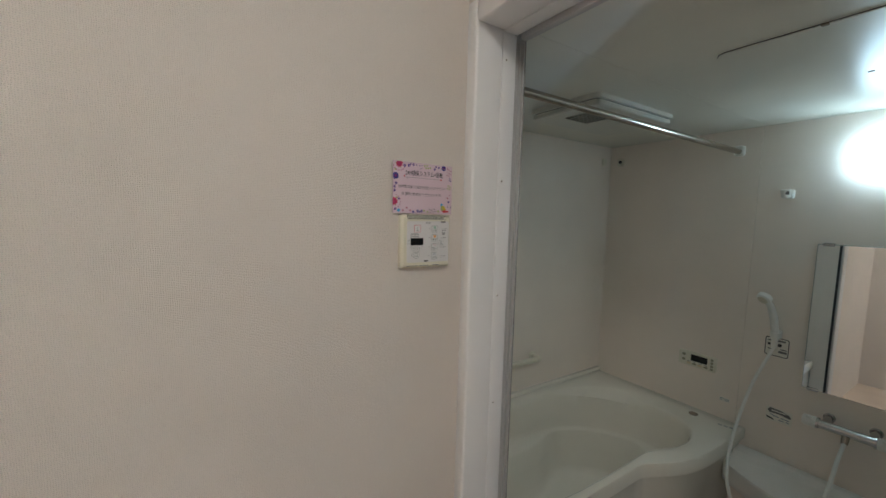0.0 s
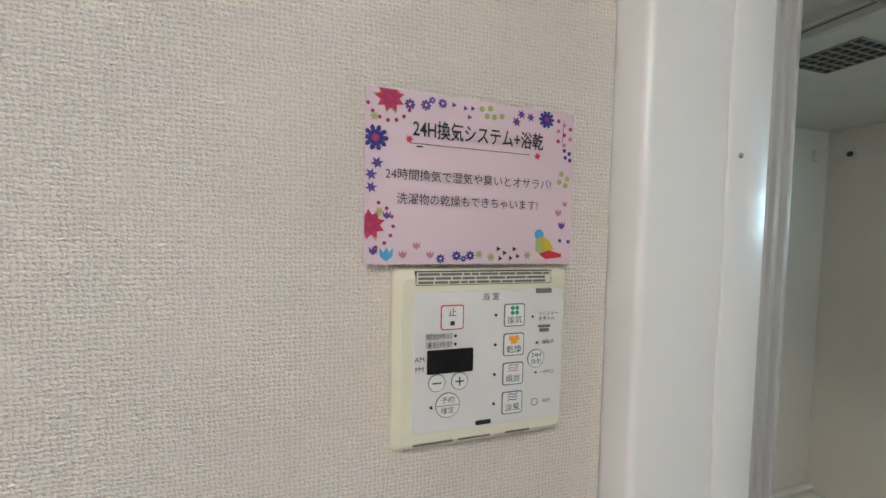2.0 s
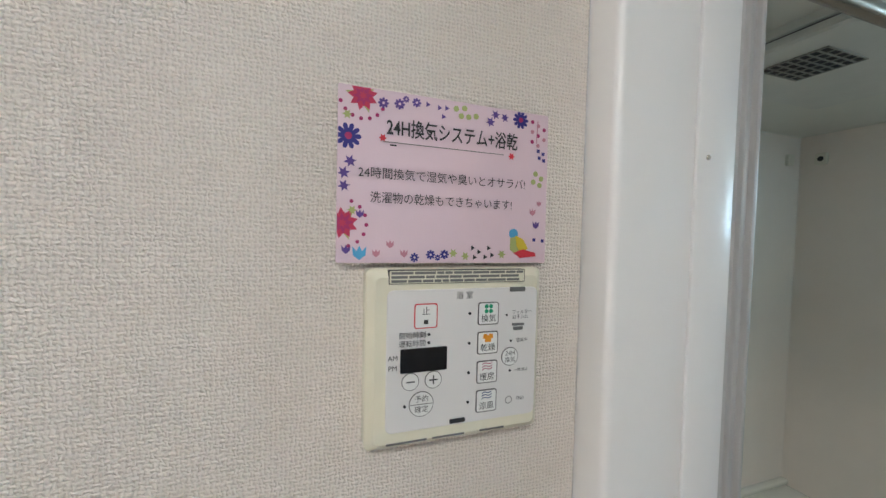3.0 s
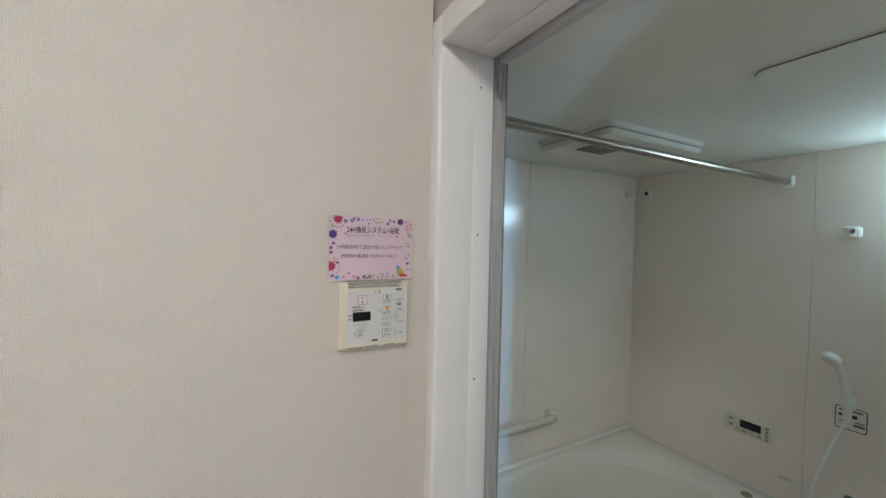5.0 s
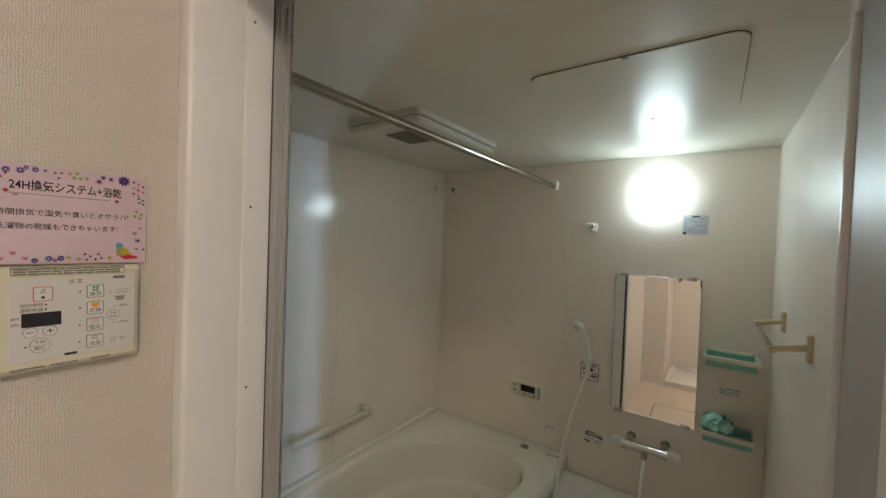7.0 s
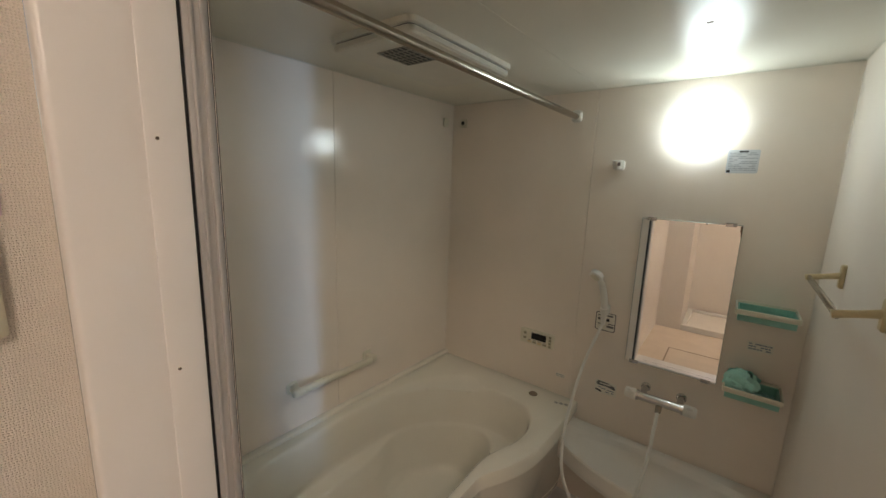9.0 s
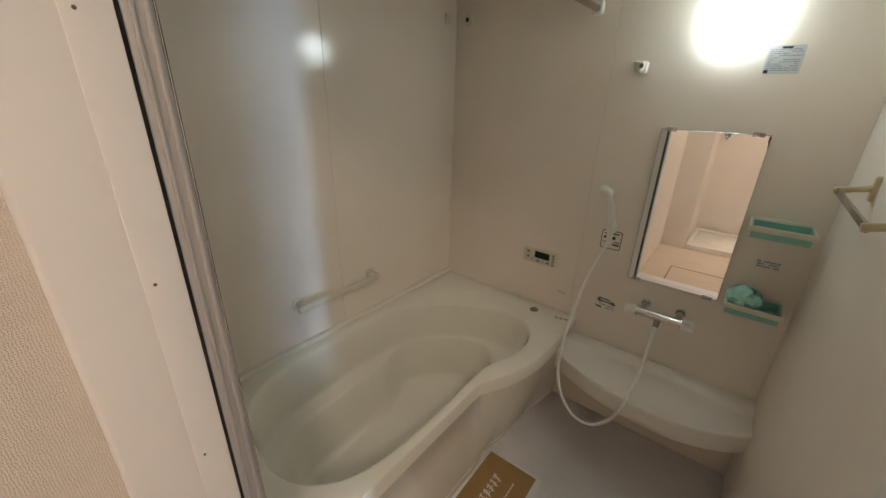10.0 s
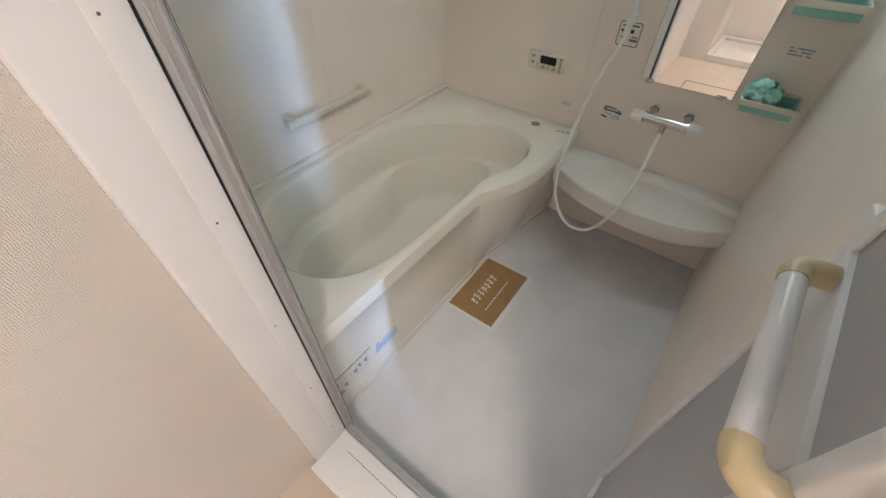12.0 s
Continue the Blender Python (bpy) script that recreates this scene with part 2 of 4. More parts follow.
# ---- bathroom shell ----
structure("floor", box(X0 - 0.03, X1 + 0.06, Y0 - 0.06, Y1 + 0.06, -0.08, 0.0), BATH_FLOOR, "light grey textured bathroom floor", "floor")
north = structure("wall_north", box(X0 - 0.03, X1 + 0.06, Y1 + 0.004, Y1 + 0.06, 0, TOP + 0.05), PANEL, "cream glossy bathroom wall behind the tub")
east = structure("wall_east", box(X1 + 0.004, X1 + 0.06, Y0 - 0.06, Y1 + 0.004, 0, TOP + 0.05), PANEL, "cream glossy bathroom wall with mirror and taps")
south = structure("wall_south", box(X0 - 0.03, X1 + 0.004, Y0 - 0.06, Y0 - 0.004, 0, TOP + 0.05), PANEL, "cream glossy bathroom wall with towel bar")
SEAM = 0.0004
for wall, spans, make in (
    (north, ((X0, 1.608), (1.608, X1)), lambda a, b: box(a + SEAM, b - SEAM, Y1, Y1 + 0.006, 0.0, TOP, 0.0015, 1)),
    (east, ((Y0, 0.728), (0.728, Y1)), lambda a, b: box(X1, X1 + 0.006, a + SEAM, b - SEAM, 0.0, TOP, 0.0015, 1)),
    (south, ((X0, X1),), lambda a, b: box(a + SEAM, b - SEAM, Y0 - 0.006, Y0, 0.0, TOP, 0.0015, 1)),
):
    for a, b in spans:
        part("wall_panel", make(a, b), PANEL_SATIN if wall is south else PANEL, wall, smooth=False)
bm = box(X0 - 0.035, X0, Y0 - 0.06, JR - 0.012, 0, TOP + 0.05)
box(X0 - 0.0008, X0, JL + 0.003, Y1 + 0.06, 0, TOP + 0.05, bm=bm)
box(X0 - 0.035, X0 - 0.0008, JL + 0.031, Y1 + 0.06, 0, TOP + 0.05, bm=bm)
box(X0 - 0.035, X0, JR - 0.012, JL, HEAD + 0.012, TOP + 0.05, bm=bm)
structure("wall_west", bm, PANEL, "cream glossy bathroom wall around the door")
bm = box(X0 - 0.03, X1 + 0.06, Y0 - 0.06, 0.7194, TOP, TOP + 0.06)
box(X0 - 0.03, X1 + 0.06, 0.7206, Y1 + 0.06, TOP, TOP + 0.06, bm=bm)
box(X0 - 0.03, X1 + 0.06, Y0 - 0.06, Y1 + 0.06, TOP + 0.002, TOP + 0.08, bm=bm)
structure("ceiling", bm, PANEL_CEILING, "glossy cream bathroom ceiling panels", "ceiling")
bm = box(X0, X1, Y1 - 0.003, Y1, TOP - 0.003, TOP, 0.001, 1)
box(X1 - 0.003, X1, Y0, Y1 - 0.003, TOP - 0.003, TOP, 0.001, 1, bm=bm)
box(X0, X1 - 0.003, Y0, Y0 + 0.003, TOP - 0.003, TOP, 0.001, 1, bm=bm)
structure("trim", bm, PANEL_CEILING, "thin cream sealing line along the bathroom ceiling", "trim")
structure("trim_corner", box(X1 - 0.003, X1, Y1 - 0.003, Y1, 0.5, TOP - 0.003, 0.001, 1), PANEL, "cream corner strip between bathroom walls", "trim")
structure("trim_corner", box(X1 - 0.003, X1, Y0, Y0 + 0.003, 0.02, TOP - 0.003, 0.001, 1), PANEL, "cream corner strip between bathroom walls", "trim")

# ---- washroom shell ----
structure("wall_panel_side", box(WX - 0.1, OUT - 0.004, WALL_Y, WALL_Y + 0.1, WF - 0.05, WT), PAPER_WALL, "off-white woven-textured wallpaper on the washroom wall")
structure("floor_washroom", box(WX - 0.1, OUT - 0.004, WY - 0.1, WALL_Y + 0.1, WF - 0.1, WF), WASH_FLOOR, "pale beige washroom floor sheet", "floor")
structure("ceiling_washroom", box(WX - 0.1, OUT + 0.11, WY - 0.1, WALL_Y + 0.1, WT, WT + 0.1), WASH_CEILING, "white papered washroom ceiling", "ceiling")
structure("wall_pillar", box(WX, -0.38, 0.515, WALL_Y, WF, WT), PAPER_WALL, "beige papered wall beside the washing machine bay")
structure("wall_bay", box(WX - 0.1, WX, WY - 0.1, WALL_Y, WF, WT), PAPER_WALL, "beige papered back wall of the washing machine bay")
bm = box(OUT + 0.01, OUT + 0.11, WY - 0.1, JR - 0.035, WF - 0.1, WT)
box(OUT + 0.01, OUT + 0.11, JR - 0.035, WALL_Y + 0.1, HEAD + 0.06, WT, bm=bm)
structure("wall_door_side", bm, PAPER_WALL, "off-white papered washroom wall around the bathroom door")
# Unseen wall; its slot is cut to narrow the daylight into a streak.
bm = box(WX - 0.1, -0.240, WY - 0.1, WY, WF - 0.1, WT)
box(-0.06, OUT + 0.01, WY - 0.1, WY, WF - 0.1, WT, bm=bm)
box(-0.240, -0.06, WY - 0.1, WY, 2.09, WT, bm=bm)
structure("wall_south_washroom", bm, PAPER_WALL, "off-white papered unseen washroom wall with a slot shaping the daylight")
# Unseen room added to box in the daylight lamp; it has no window.
bm = box(-1.9, 1.2, -3.7, -3.6, WF - 0.1, WT)
box(-2.0, -1.9, -3.7, WY - 0.1, WF - 0.1, WT, bm=bm)
box(1.1, 1.2, -3.6, WY - 0.1, WF - 0.1, WT, bm=bm)
structure("wall_added_room", bm, PAPER_WALL, "pale papered walls added around the daylight lamp, out of view")
structure("floor_added_room", box(-2.0, 1.2, -3.7, WY - 0.1, WF - 0.1, WF), WASH_FLOOR, "pale beige floor added under the daylight lamp, out of view", "floor")
structure("ceiling_added_room", box(-2.0, 1.2, -3.7, WY - 0.1, WT, WT + 0.1), WASH_CEILING, "white ceiling added over the daylight lamp, out of view", "ceiling")

# ---- door frame ----
SEAL = plain("grey_door_seal", (0.30, 0.29, 0.28, 1), 0.5, vary=0.05)
SILL_JOINT = plain("dark_sill_joint", (0.09, 0.08, 0.07, 1), 0.6)
frame_ob = thing("door_frame", OUT, 0.33, WF, "white painted bathroom door frame with screws", "door frame", kind="structure")
IN = 0.815
# linings with the narrow front edge that meets the wallpaper
part("jamb", box(OUT - 0.004, IN, JL, WALL_Y + 0.004, WF, HEAD + 0.05, 0.006, 3), FRAME_WHITE, frame_ob)
part("jamb", box(OUT - 0.004, IN, JR - 0.04, JR, WF, HEAD + 0.05, 0.004, 3), FRAME_WHITE, frame_ob)
part("head", box(OUT - 0.004, IN, JR, JL, HEAD, HEAD + 0.05, 0.004, 3), FRAME_WHITE, frame_ob)
part("screw_strip", box(0.774, IN - 0.0005, JL - 0.003, JL, WF + 0.05, HEAD - 0.003, 0.0012, 2), FRAME_WHITE, frame_ob)
part("screw_strip", box(0.774, IN - 0.0005, JR, JR + 0.003, WF + 0.05, HEAD - 0.003, 0.0012, 2), FRAME_WHITE, frame_ob)
part("screw_strip", box(0.774, IN - 0.0005, JR + 0.003, JL - 0.003, HEAD - 0.003, HEAD, 0.0012, 2), FRAME_WHITE, frame_ob)
for z in (1.863, 1.59, 1.318, 1.05, 0.78, 0.50, 0.24):
    part("screw", slab(disc(0.0020, 12), facing(0.785, JL - 0.0029, z, "-y"), 0.0012, 0.0005), STEEL, frame_ob)
part("sill", box(OUT - 0.03, IN, JR, JL, WF - 0.08, WF + 0.05, 0.004, 2), FRAME_WHITE, frame_ob)
part("sill_joint", box(0.774, 0.7755, JR + 0.02, JL - 0.055, WF + 0.048, WF + 0.0506), SILL_JOINT, frame_ob)
# aluminium track just behind
part("gasket", box(IN, IN + 0.006, JL + 0.006, JL + 0.03, 0.0, HEAD + 0.03), GASKET, frame_ob)
bm = box(IN + 0.006, IN + 0.034, JL + 0.003, JL + 0.03, 0.0, HEAD + 0.03, 0.002, 2)
box(IN + 0.012, IN + 0.016, JL - 0.001, JL + 0.005, 0.0, HEAD - 0.012, 0.0012, 2, bm=bm)
box(IN + 0.024, IN + 0.029, JL - 0.002, JL + 0.005, 0.0, HEAD - 0.012, 0.0012, 2, bm=bm)
part("track", bm, ALUMINIUM, frame_ob)
part("gasket", box(X0 - 0.001, X0 + 0.0012, JL + 0.003, JL + 0.016, 0.14, HEAD + 0.012), GASKET, frame_ob)
part("gasket", box(IN, IN + 0.006, JR - 0.03, JR - 0.001, 0.0, HEAD + 0.03), SEAL, frame_ob)
part("track", box(IN + 0.006, IN + 0.023, JR - 0.03, JR + 0.015, 0.14, HEAD - 0.012, 0.003, 2), FRAME_WHITE, frame_ob)
part("track", box(IN + 0.006, IN + 0.023, JR + 0.004, JL - 0.010, HEAD - 0.012, HEAD + 0.03, 0.002, 2), ALUMINIUM, frame_ob)
bm = box(IN, IN + 0.028, JR - 0.01, JL + 0.01, 0.0, WF + 0.038, 0.003, 2)
box(IN + 0.008, IN + 0.014, JR, JL - 0.01, WF + 0.034, WF + 0.045, 0.001, 1, bm=bm)
part("threshold", bm, ALUMINIUM, frame_ob)

# ---- folding door, folded back into the bathroom ----
door = thing("folding_door", 0.85, 0.0, 0.14, "white folding bathroom door with grey panes, folded open", "door")


def door_leaf(xa, xb, yc, tilt):
    m = Matrix.Translation((xa, yc, 0)) @ pose(0, 0, 0, 0, 0, tilt)
    w, z0, z1 = xb - xa, 0.145, 1.895
    mids = (1.050, 1.122)

    def leaf_part(name, bm, material):
        bmesh.ops.transform(bm, verts=bm.verts, matrix=m)
        part(name, bm, material, door)
    leaf_part("stile", box(0, 0.03, -0.011, 0.011, z0, z1, 0.008, 4), FRAME_WHITE)
    leaf_part("stile", box(w - 0.026, w, -0.011, 0.011, z0, z1, 0.005, 3), FRAME_WHITE)
    for a, b in ((z0, z0 + 0.055), mids, (z1 - 0.05, z1)):
        leaf_part("rail", box(0.03, w - 0.026, -0.010, 0.010, a, b, 0.002, 2), FRAME_WHITE)
    leaf_part("pane", box(0.03, w - 0.026, -0.003, 0.003, z0 + 0.055, mids[0]), DOOR_PANE)
    leaf_part("pane", box(0.03, w - 0.026, -0.003, 0.003, mids[1], z1 - 0.05), DOOR_PANE)


door_leaf(0.838, 1.185, 0.031, -6.0)
door_leaf(0.838, 1.185, -0.018, -1.6)
part("fold_hinge", tube([(1.19, -0.016, 0.16), (1.19, -0.016, 1.88)], 0.007, 10), FRAME_WHITE, door)
handle = part("handle", tube([(0.869, 0.066, 1.112), (1.080, 0.050, 1.112)], 0.0128, 24), FRAME_WHITE, door, "white grab bar with yellowed end brackets")
for x, s, y in ((0.869, -1, 0.066), (1.080, 1, 0.050)):
    pts = spline([(x, y, 1.112), (x + s * 0.014, y - 0.001, 1.112), (x + s * 0.026, y - 0.010, 1.112), (x + s * 0.028, y - 0.034, 1.112)], 6)
    part("bracket", tube(pts, [0.0138 + 0.0015 * i / len(pts) for i in range(len(pts))], 20), YELLOWED, handle, "yellowed plastic end bracket")
# Grey strip across the leaf gap; its colour stands in for shade inside.
part("leaf_gap_shade", box(0.841, 0.849, -0.006, 0.0195, 0.16, 1.88, 0.001, 1), DOOR_PANE, door)
part("latch", box(1.186, 1.222, -0.018, 0.004, 1.108, 1.150, 0.004, 3), WHITE_PLASTIC, door)

# ---- washroom things ----
ceiling_lamp = thing("ceiling_lamp", -0.05, -0.45, WT, "round white washroom ceiling lamp", "lamp")
part("base", slab(disc(0.16, 40), facing(-0.05, -0.45, WT, "-z"), 0.02, 0.004), WHITE_PLASTIC, ceiling_lamp)
bm = bmesh.new()
bmesh.ops.create_uvsphere(bm, u_segments=40, v_segments=20, radius=0.15)
bmesh.ops.transform(bm, verts=bm.verts, matrix=Matrix.Translation((-0.05, -0.45, WT - 0.03)) @ Matrix.Diagonal((1, 1, 0.42, 1)))
part("cover", bm, CEILING_LAMP, ceiling_lamp)

washer_pan = thing("washing_machine_pan", -0.76, 0.18, WF, "white drain pan in the empty washing machine bay", "drain pan")
bm = box(-1.10, -0.385, -0.14, 0.510, WF, WF + 0.03, 0.004, 2)
for a in ((-1.10, -1.05, -0.14, 0.510), (-0.435, -0.385, -0.14, 0.510), (-1.05, -0.435, -0.14, -0.09), (-1.05, -0.435, 0.460, 0.510)):
    box(a[0], a[1], a[2], a[3], WF + 0.028, WF + 0.058, 0.006, 2, bm=bm)
part("tray", bm, PAN_WHITE, washer_pan)

floor_hatch = thing("floor_hatch", 0.42, 0.33, WF, "beige floor storage hatch with a brown trim", "hatch")
bm = box(0.20, 0.66, 0.525, 0.535, WF - 0.002, WF + 0.003, 0.001, 1)
box(0.20, 0.66, 0.085, 0.095, WF - 0.002, WF + 0.003, 0.001, 1, bm=bm)
box(0.20, 0.21, 0.095, 0.525, WF - 0.002, WF + 0.003, 0.001, 1, bm=bm)
box(0.65, 0.66, 0.095, 0.525, WF - 0.002, WF + 0.003, 0.001, 1, bm=bm)
part("trim", bm, HATCH_TRIM, floor_hatch, "brown metal trim")
part("lid", box(0.212, 0.648, 0.097, 0.523, WF - 0.002, WF + 0.002, 0.001, 1), WASH_FLOOR, floor_hatch)

washer_tap = thing("washing_machine_tap", WX + 0.04, 0.455, 1.19, "small chrome washing machine tap on the bay wall", "tap")
part("flange", slab(disc(0.028, 20), facing(WX, 0.455, 1.19, "+x"), 0.006, 0.002), CHROME, washer_tap)
part("spout", tube([(WX, 0.455, 1.19), (WX + 0.06, 0.455, 1.19), (WX + 0.075, 0.455, 1.15)], 0.009, 12), CHROME, washer_tap)
part("lever", tube([(WX + 0.045, 0.415, 1.208), (WX + 0.045, 0.495, 1.208)], 0.006, 10), CHROME, washer_tap)

# ---- bathtub ----
def ease(t):
    t = min(max(t, 0), 1)
    return t * t * (3 - 2 * t)


def tub_front(x):
    return 0.788 - 0.116 * (1 - math.exp(-(max(x - 1.66, 0) / 0.16) ** 1.5)) + 0.012 * ease((x - 2.12) / 0.28)


WELL = spline([(1.003, 1.14, 0), (1.00, 1.04, 0), (1.03, 0.955, 0), (1.09, 0.89, 0), (1.17, 0.852, 0), (1.28, 0.834, 0), (1.45, 0.830, 0), (1.62, 0.831, 0), (1.75, 0.834, 0), (1.83, 0.816, 0), (1.915, 0.785, 0), (2.03, 0.777, 0), (2.135, 0.815, 0), (2.190, 0.89, 0), (2.203, 1.0, 0), (2.178, 1.11, 0), (2.11, 1.24, 0), (2.01, 1.345, 0), (1.87, 1.412, 0), (1.66, 1.428, 0), (1.38, 1.425, 0), (1.17, 1.395, 0), (1.045, 1.29, 0)], 7, True)


PALE_INK = plain("pale_grey_ink", (0.40, 0.39, 0.36, 1), 0.5)


def bathtub():
    tub = thing("bathtub", 1.62, 1.14, 0.0, "cream acrylic bathtub with curved front apron", "bathtub")
    centre = Vector((1.58, 1.12, 0))
    xa, xb, yb = X0 + 0.001, X1 - 0.0006, Y1 - 0.0006
    outer = []
    for p in WELL:
        d = (p - centre).normalized()
        s = 0.05
        while True:
            q = centre + d * s
            if not (xa < q.x < xb and tub_front(q.x) < q.y < yb):
                break
            s += 0.003
        outer.append(Vector((min(max(q.x, xa), xb), min(max(q.y, tub_front(q.x)), yb), 0)))
    for c in ((xa, yb), (xb, yb), (xb, tub_front(xb)), (xa, tub_front(xa))):
        i = min(range(len(outer)), key=lambda k: (outer[k] - Vector((*c, 0))).length)
        outer[i] = Vector((*c, 0))
    bm = bmesh.new()

    def blend(k):
        return [o.lerp(p, k) for o, p in zip(outer, WELL)]

    def dip(p):
        """How far the wide sloping facet of the back corner is opened beside this point of the well."""
        a = math.degrees(math.atan2(p.y - centre.y, p.x - centre.x))
        return ease((a + 4) / 12) * (1 - ease((a - 10) / 38))

    def facet(extra):
        return [p + (p - centre).normalized() * (0.012 + extra + 0.092 * dip(p)) for p in WELL]

    def shrink(kx, ky, seat=0.0, ledge=0.0):
        out = []
        for p in WELL:
            q = Vector((centre.x + 0.02 * (1 - kx) + (p.x - centre.x) * kx, centre.y + (p.y - centre.y) * ky, 0))
            # the sitting step at the tap end, in front
            w = ease((q.x - 1.64) / 0.34) * ease((1.12 - q.y) / 0.30)
            q = q.lerp(Vector((1.78, 1.12, 0)), seat * w)
            # the arm ledge along the wall
            q.y -= ledge * ease((q.y - 1.18) / 0.12) * (1 - ease((q.x - 1.62) / 0.25))
            out.append(q)
        return out

    rings = [(outer, 0.462), (outer, 0.510), (blend(0.06), 0.519), (blend(0.45), 0.521), (facet(0.004), 0.5205), (facet(0.0), 0.519), (facet(-0.006), 0.5165), (shrink(1, 1), 0.509), (shrink(0.992, 0.985), 0.490), (shrink(0.982, 0.965), 0.43), (shrink(0.968, 0.945), 0.35), (shrink(0.962, 0.935), 0.325), (shrink(0.955, 0.925, 0.03, 0.008), 0.312), (shrink(0.945, 0.91, 0.26, 0.05), 0.306), (shrink(0.938, 0.90, 0.32, 0.062), 0.295), (shrink(0.915, 0.87, 0.36, 0.070), 0.20), (shrink(0.885, 0.83, 0.38, 0.075), 0.11), (shrink(0.855, 0.79, 0.40, 0.075), 0.080), (shrink(0.80, 0.71, 0.40, 0.07), 0.070), (shrink(0.35, 0.3), 0.066)]
    loops = [[bm.verts.new((p.x, p.y, z - (0.034 * dip(w) if abs(z - 0.509) < 0.001 else 0.0))) for p, w in zip(pts, WELL)] for pts, z in rings]
    n = len(WELL)
    for a, b in zip(loops, loops[1:]):
        for i in range(n):
            bm.faces.new((a[i], a[(i + 1) % n], b[(i + 1) % n], b[i]))
    bm.faces.new(loops[-1])
    part("basin", bm, ENAMEL, tub, angle=50)
    # apron under the overhanging rim
    bm = bmesh.new()
    cols = []
    for i in range(81):
        x = xa + (xb - xa) * i / 80
        y = tub_front(x)
        lip = 0.009 * ease((x - 1.66) / 0.10)
        under = 0.088 * ease((x - 1.66) / 0.20) * (1 - 0.65 * ease((x - 2.08) / 0.30))
        cols.append([bm.verts.new((x, y + dy + (lip if z < 0.46 else 0.0) + under * ((0.47 - z) / 0.47) ** 1.5, z)) for dy, z in ((0.004, 0.470), (0.0045, 0.462), (0.009, 0.456), (0.012, 0.30), (0.018, 0.12), (0.0195, 0.052), (0.025, 0.049), (0.025, 0.045), (0.0195, 0.042), (0.024, 0.0))])
    for a, b in zip(cols, cols[1:]):
        for k in range(len(a) - 1):
            bm.faces.new((a[k], b[k], b[k + 1], a[k + 1]))
    part("apron", bm, ENAMEL, tub, angle=40)
    # raised back edge and grip ledge
    part("upstand", box(xa, xb, yb - 0.026, Y1 + 0.004, 0.515, 0.537, 0.007, 3), ENAMEL, tub)
    part("plug_button", slab(disc(0.021, 24), Matrix.Translation((2.303, 0.874, 0.519)), 0.006, 0.002), STEEL, tub, "dark metal drain button")
    for k in range(3):
        part("caption", slab(rounded(0.016, 0.017, 0.004, 3), Matrix.Translation((2.306 + 0.006 * k, 0.757 - 0.022 * k, 0.5205)), 0.0008), PALE_INK, tub)
    part("inlet", slab(disc(0.035, 24), look((1.96, 0.98, 0.2), (1.2, 1.1, 0.25)) @ pose(0, 0, 0, 180, 0, 0), 0.006, 0.003), CREAM, tub)
    return tub


bathtub()

# ---- low counter beside the tub ----


def counter_front(y):
    d = y - 0.24
    return 2.09 + (0.089 * (d / 0.39) ** 2.2 if d > 0 else 0.108 * (d / 0.29) ** 2)


def wash_counter():
    counter = thing("wash_counter", 2.28, 0.33, 0.25, "cream bow-fronted bathroom counter below the taps", "counter")
    rows = []
    for i in range(37):
        y = 0.70 - (0.70 - Y0 + 0.002) * i / 36
        f = counter_front(y)
        r = 0.030 + 0.040 * min(abs(y - 0.30) / 0.33, 1) ** 2
        prof = [(X1 - 0.002, 0.424), (X1 - r, 0.424), (X1 - r - 0.008, 0.420), (X1 - r - 0.018, 0.402), (X1 - r - 0.030, 0.3965), (f + 0.035, 0.394), (f + 0.014, 0.398), (f + 0.004, 0.397), (f, 0.388), (f + 0.001, 0.340), (f + 0.006, 0.312), (f + 0.020, 0.300), (X1 - 0.002, 0.270)]
        rows.append([(x, y, z) for x, z in prof])
    for name, k0, k1 in (("top", 0, 8), ("skirt", 8, 12)):
        bm = bmesh.new()
        cols = [[bm.verts.new(p) for p in row[k0:k1 + 1]] for row in rows]
        for a, b in zip(cols, cols[1:]):
            for k in range(len(a) - 1):
                bm.faces.new((a[k], b[k], b[k + 1], a[k + 1]))
        bm.faces.new(cols[0][::-1])
        bm.faces.new(cols[-1])
        part(name, bm, COUNTER, counter, angle=50)
    return counter


wash_counter()

# ---- wall mirror ----
mirror = thing("wall_mirror", 2.39, 0.335, 0.80, "frameless rectangular wall mirror with small clips", "mirror")
MY0, MY1, MZ0, MZ1 = 0.169, 0.50, 0.80, 1.426
part("glass", box(2.3885, 2.397, MY0, MY1, MZ0, MZ1, 0.0012, 1), MIRROR_EDGE, mirror, smooth=False)
part("silvering", box(2.3878, 2.3884, MY0 + 0.0015, MY1 - 0.0015, MZ0 + 0.0015, MZ1 - 0.0015), MIRROR, mirror, smooth=False)
for y in (MY0 + 0.035, MY1 - 0.035):
    for z, s in ((MZ0, -1), (MZ1, 1)):
        part("clip", box(2.383, 2.3996, y - 0.017, y + 0.017, z - 0.008 if s > 0 else z - 0.006, z + 0.006 if s > 0 else z + 0.008, 0.002, 2), CHROME, mirror)

CORRODED = plain("corroded_silvering", (0.16, 0.10, 0.055, 1), 0.5, vary=0.25, scale=120)
part("corroded_edge", slab([(0.158, 0.309), (0.1650, 0.309), (0.1650, 0.268), (0.1622, 0.272), (0.1615, 0.285), (0.1588, 0.292), (0.1596, 0.301)], facing(2.3876, (MY0 + MY1) / 2, (MZ0 + MZ1) / 2, "-x"), 0.0004), CORRODED, mirror, "brown corroded mirror corner")

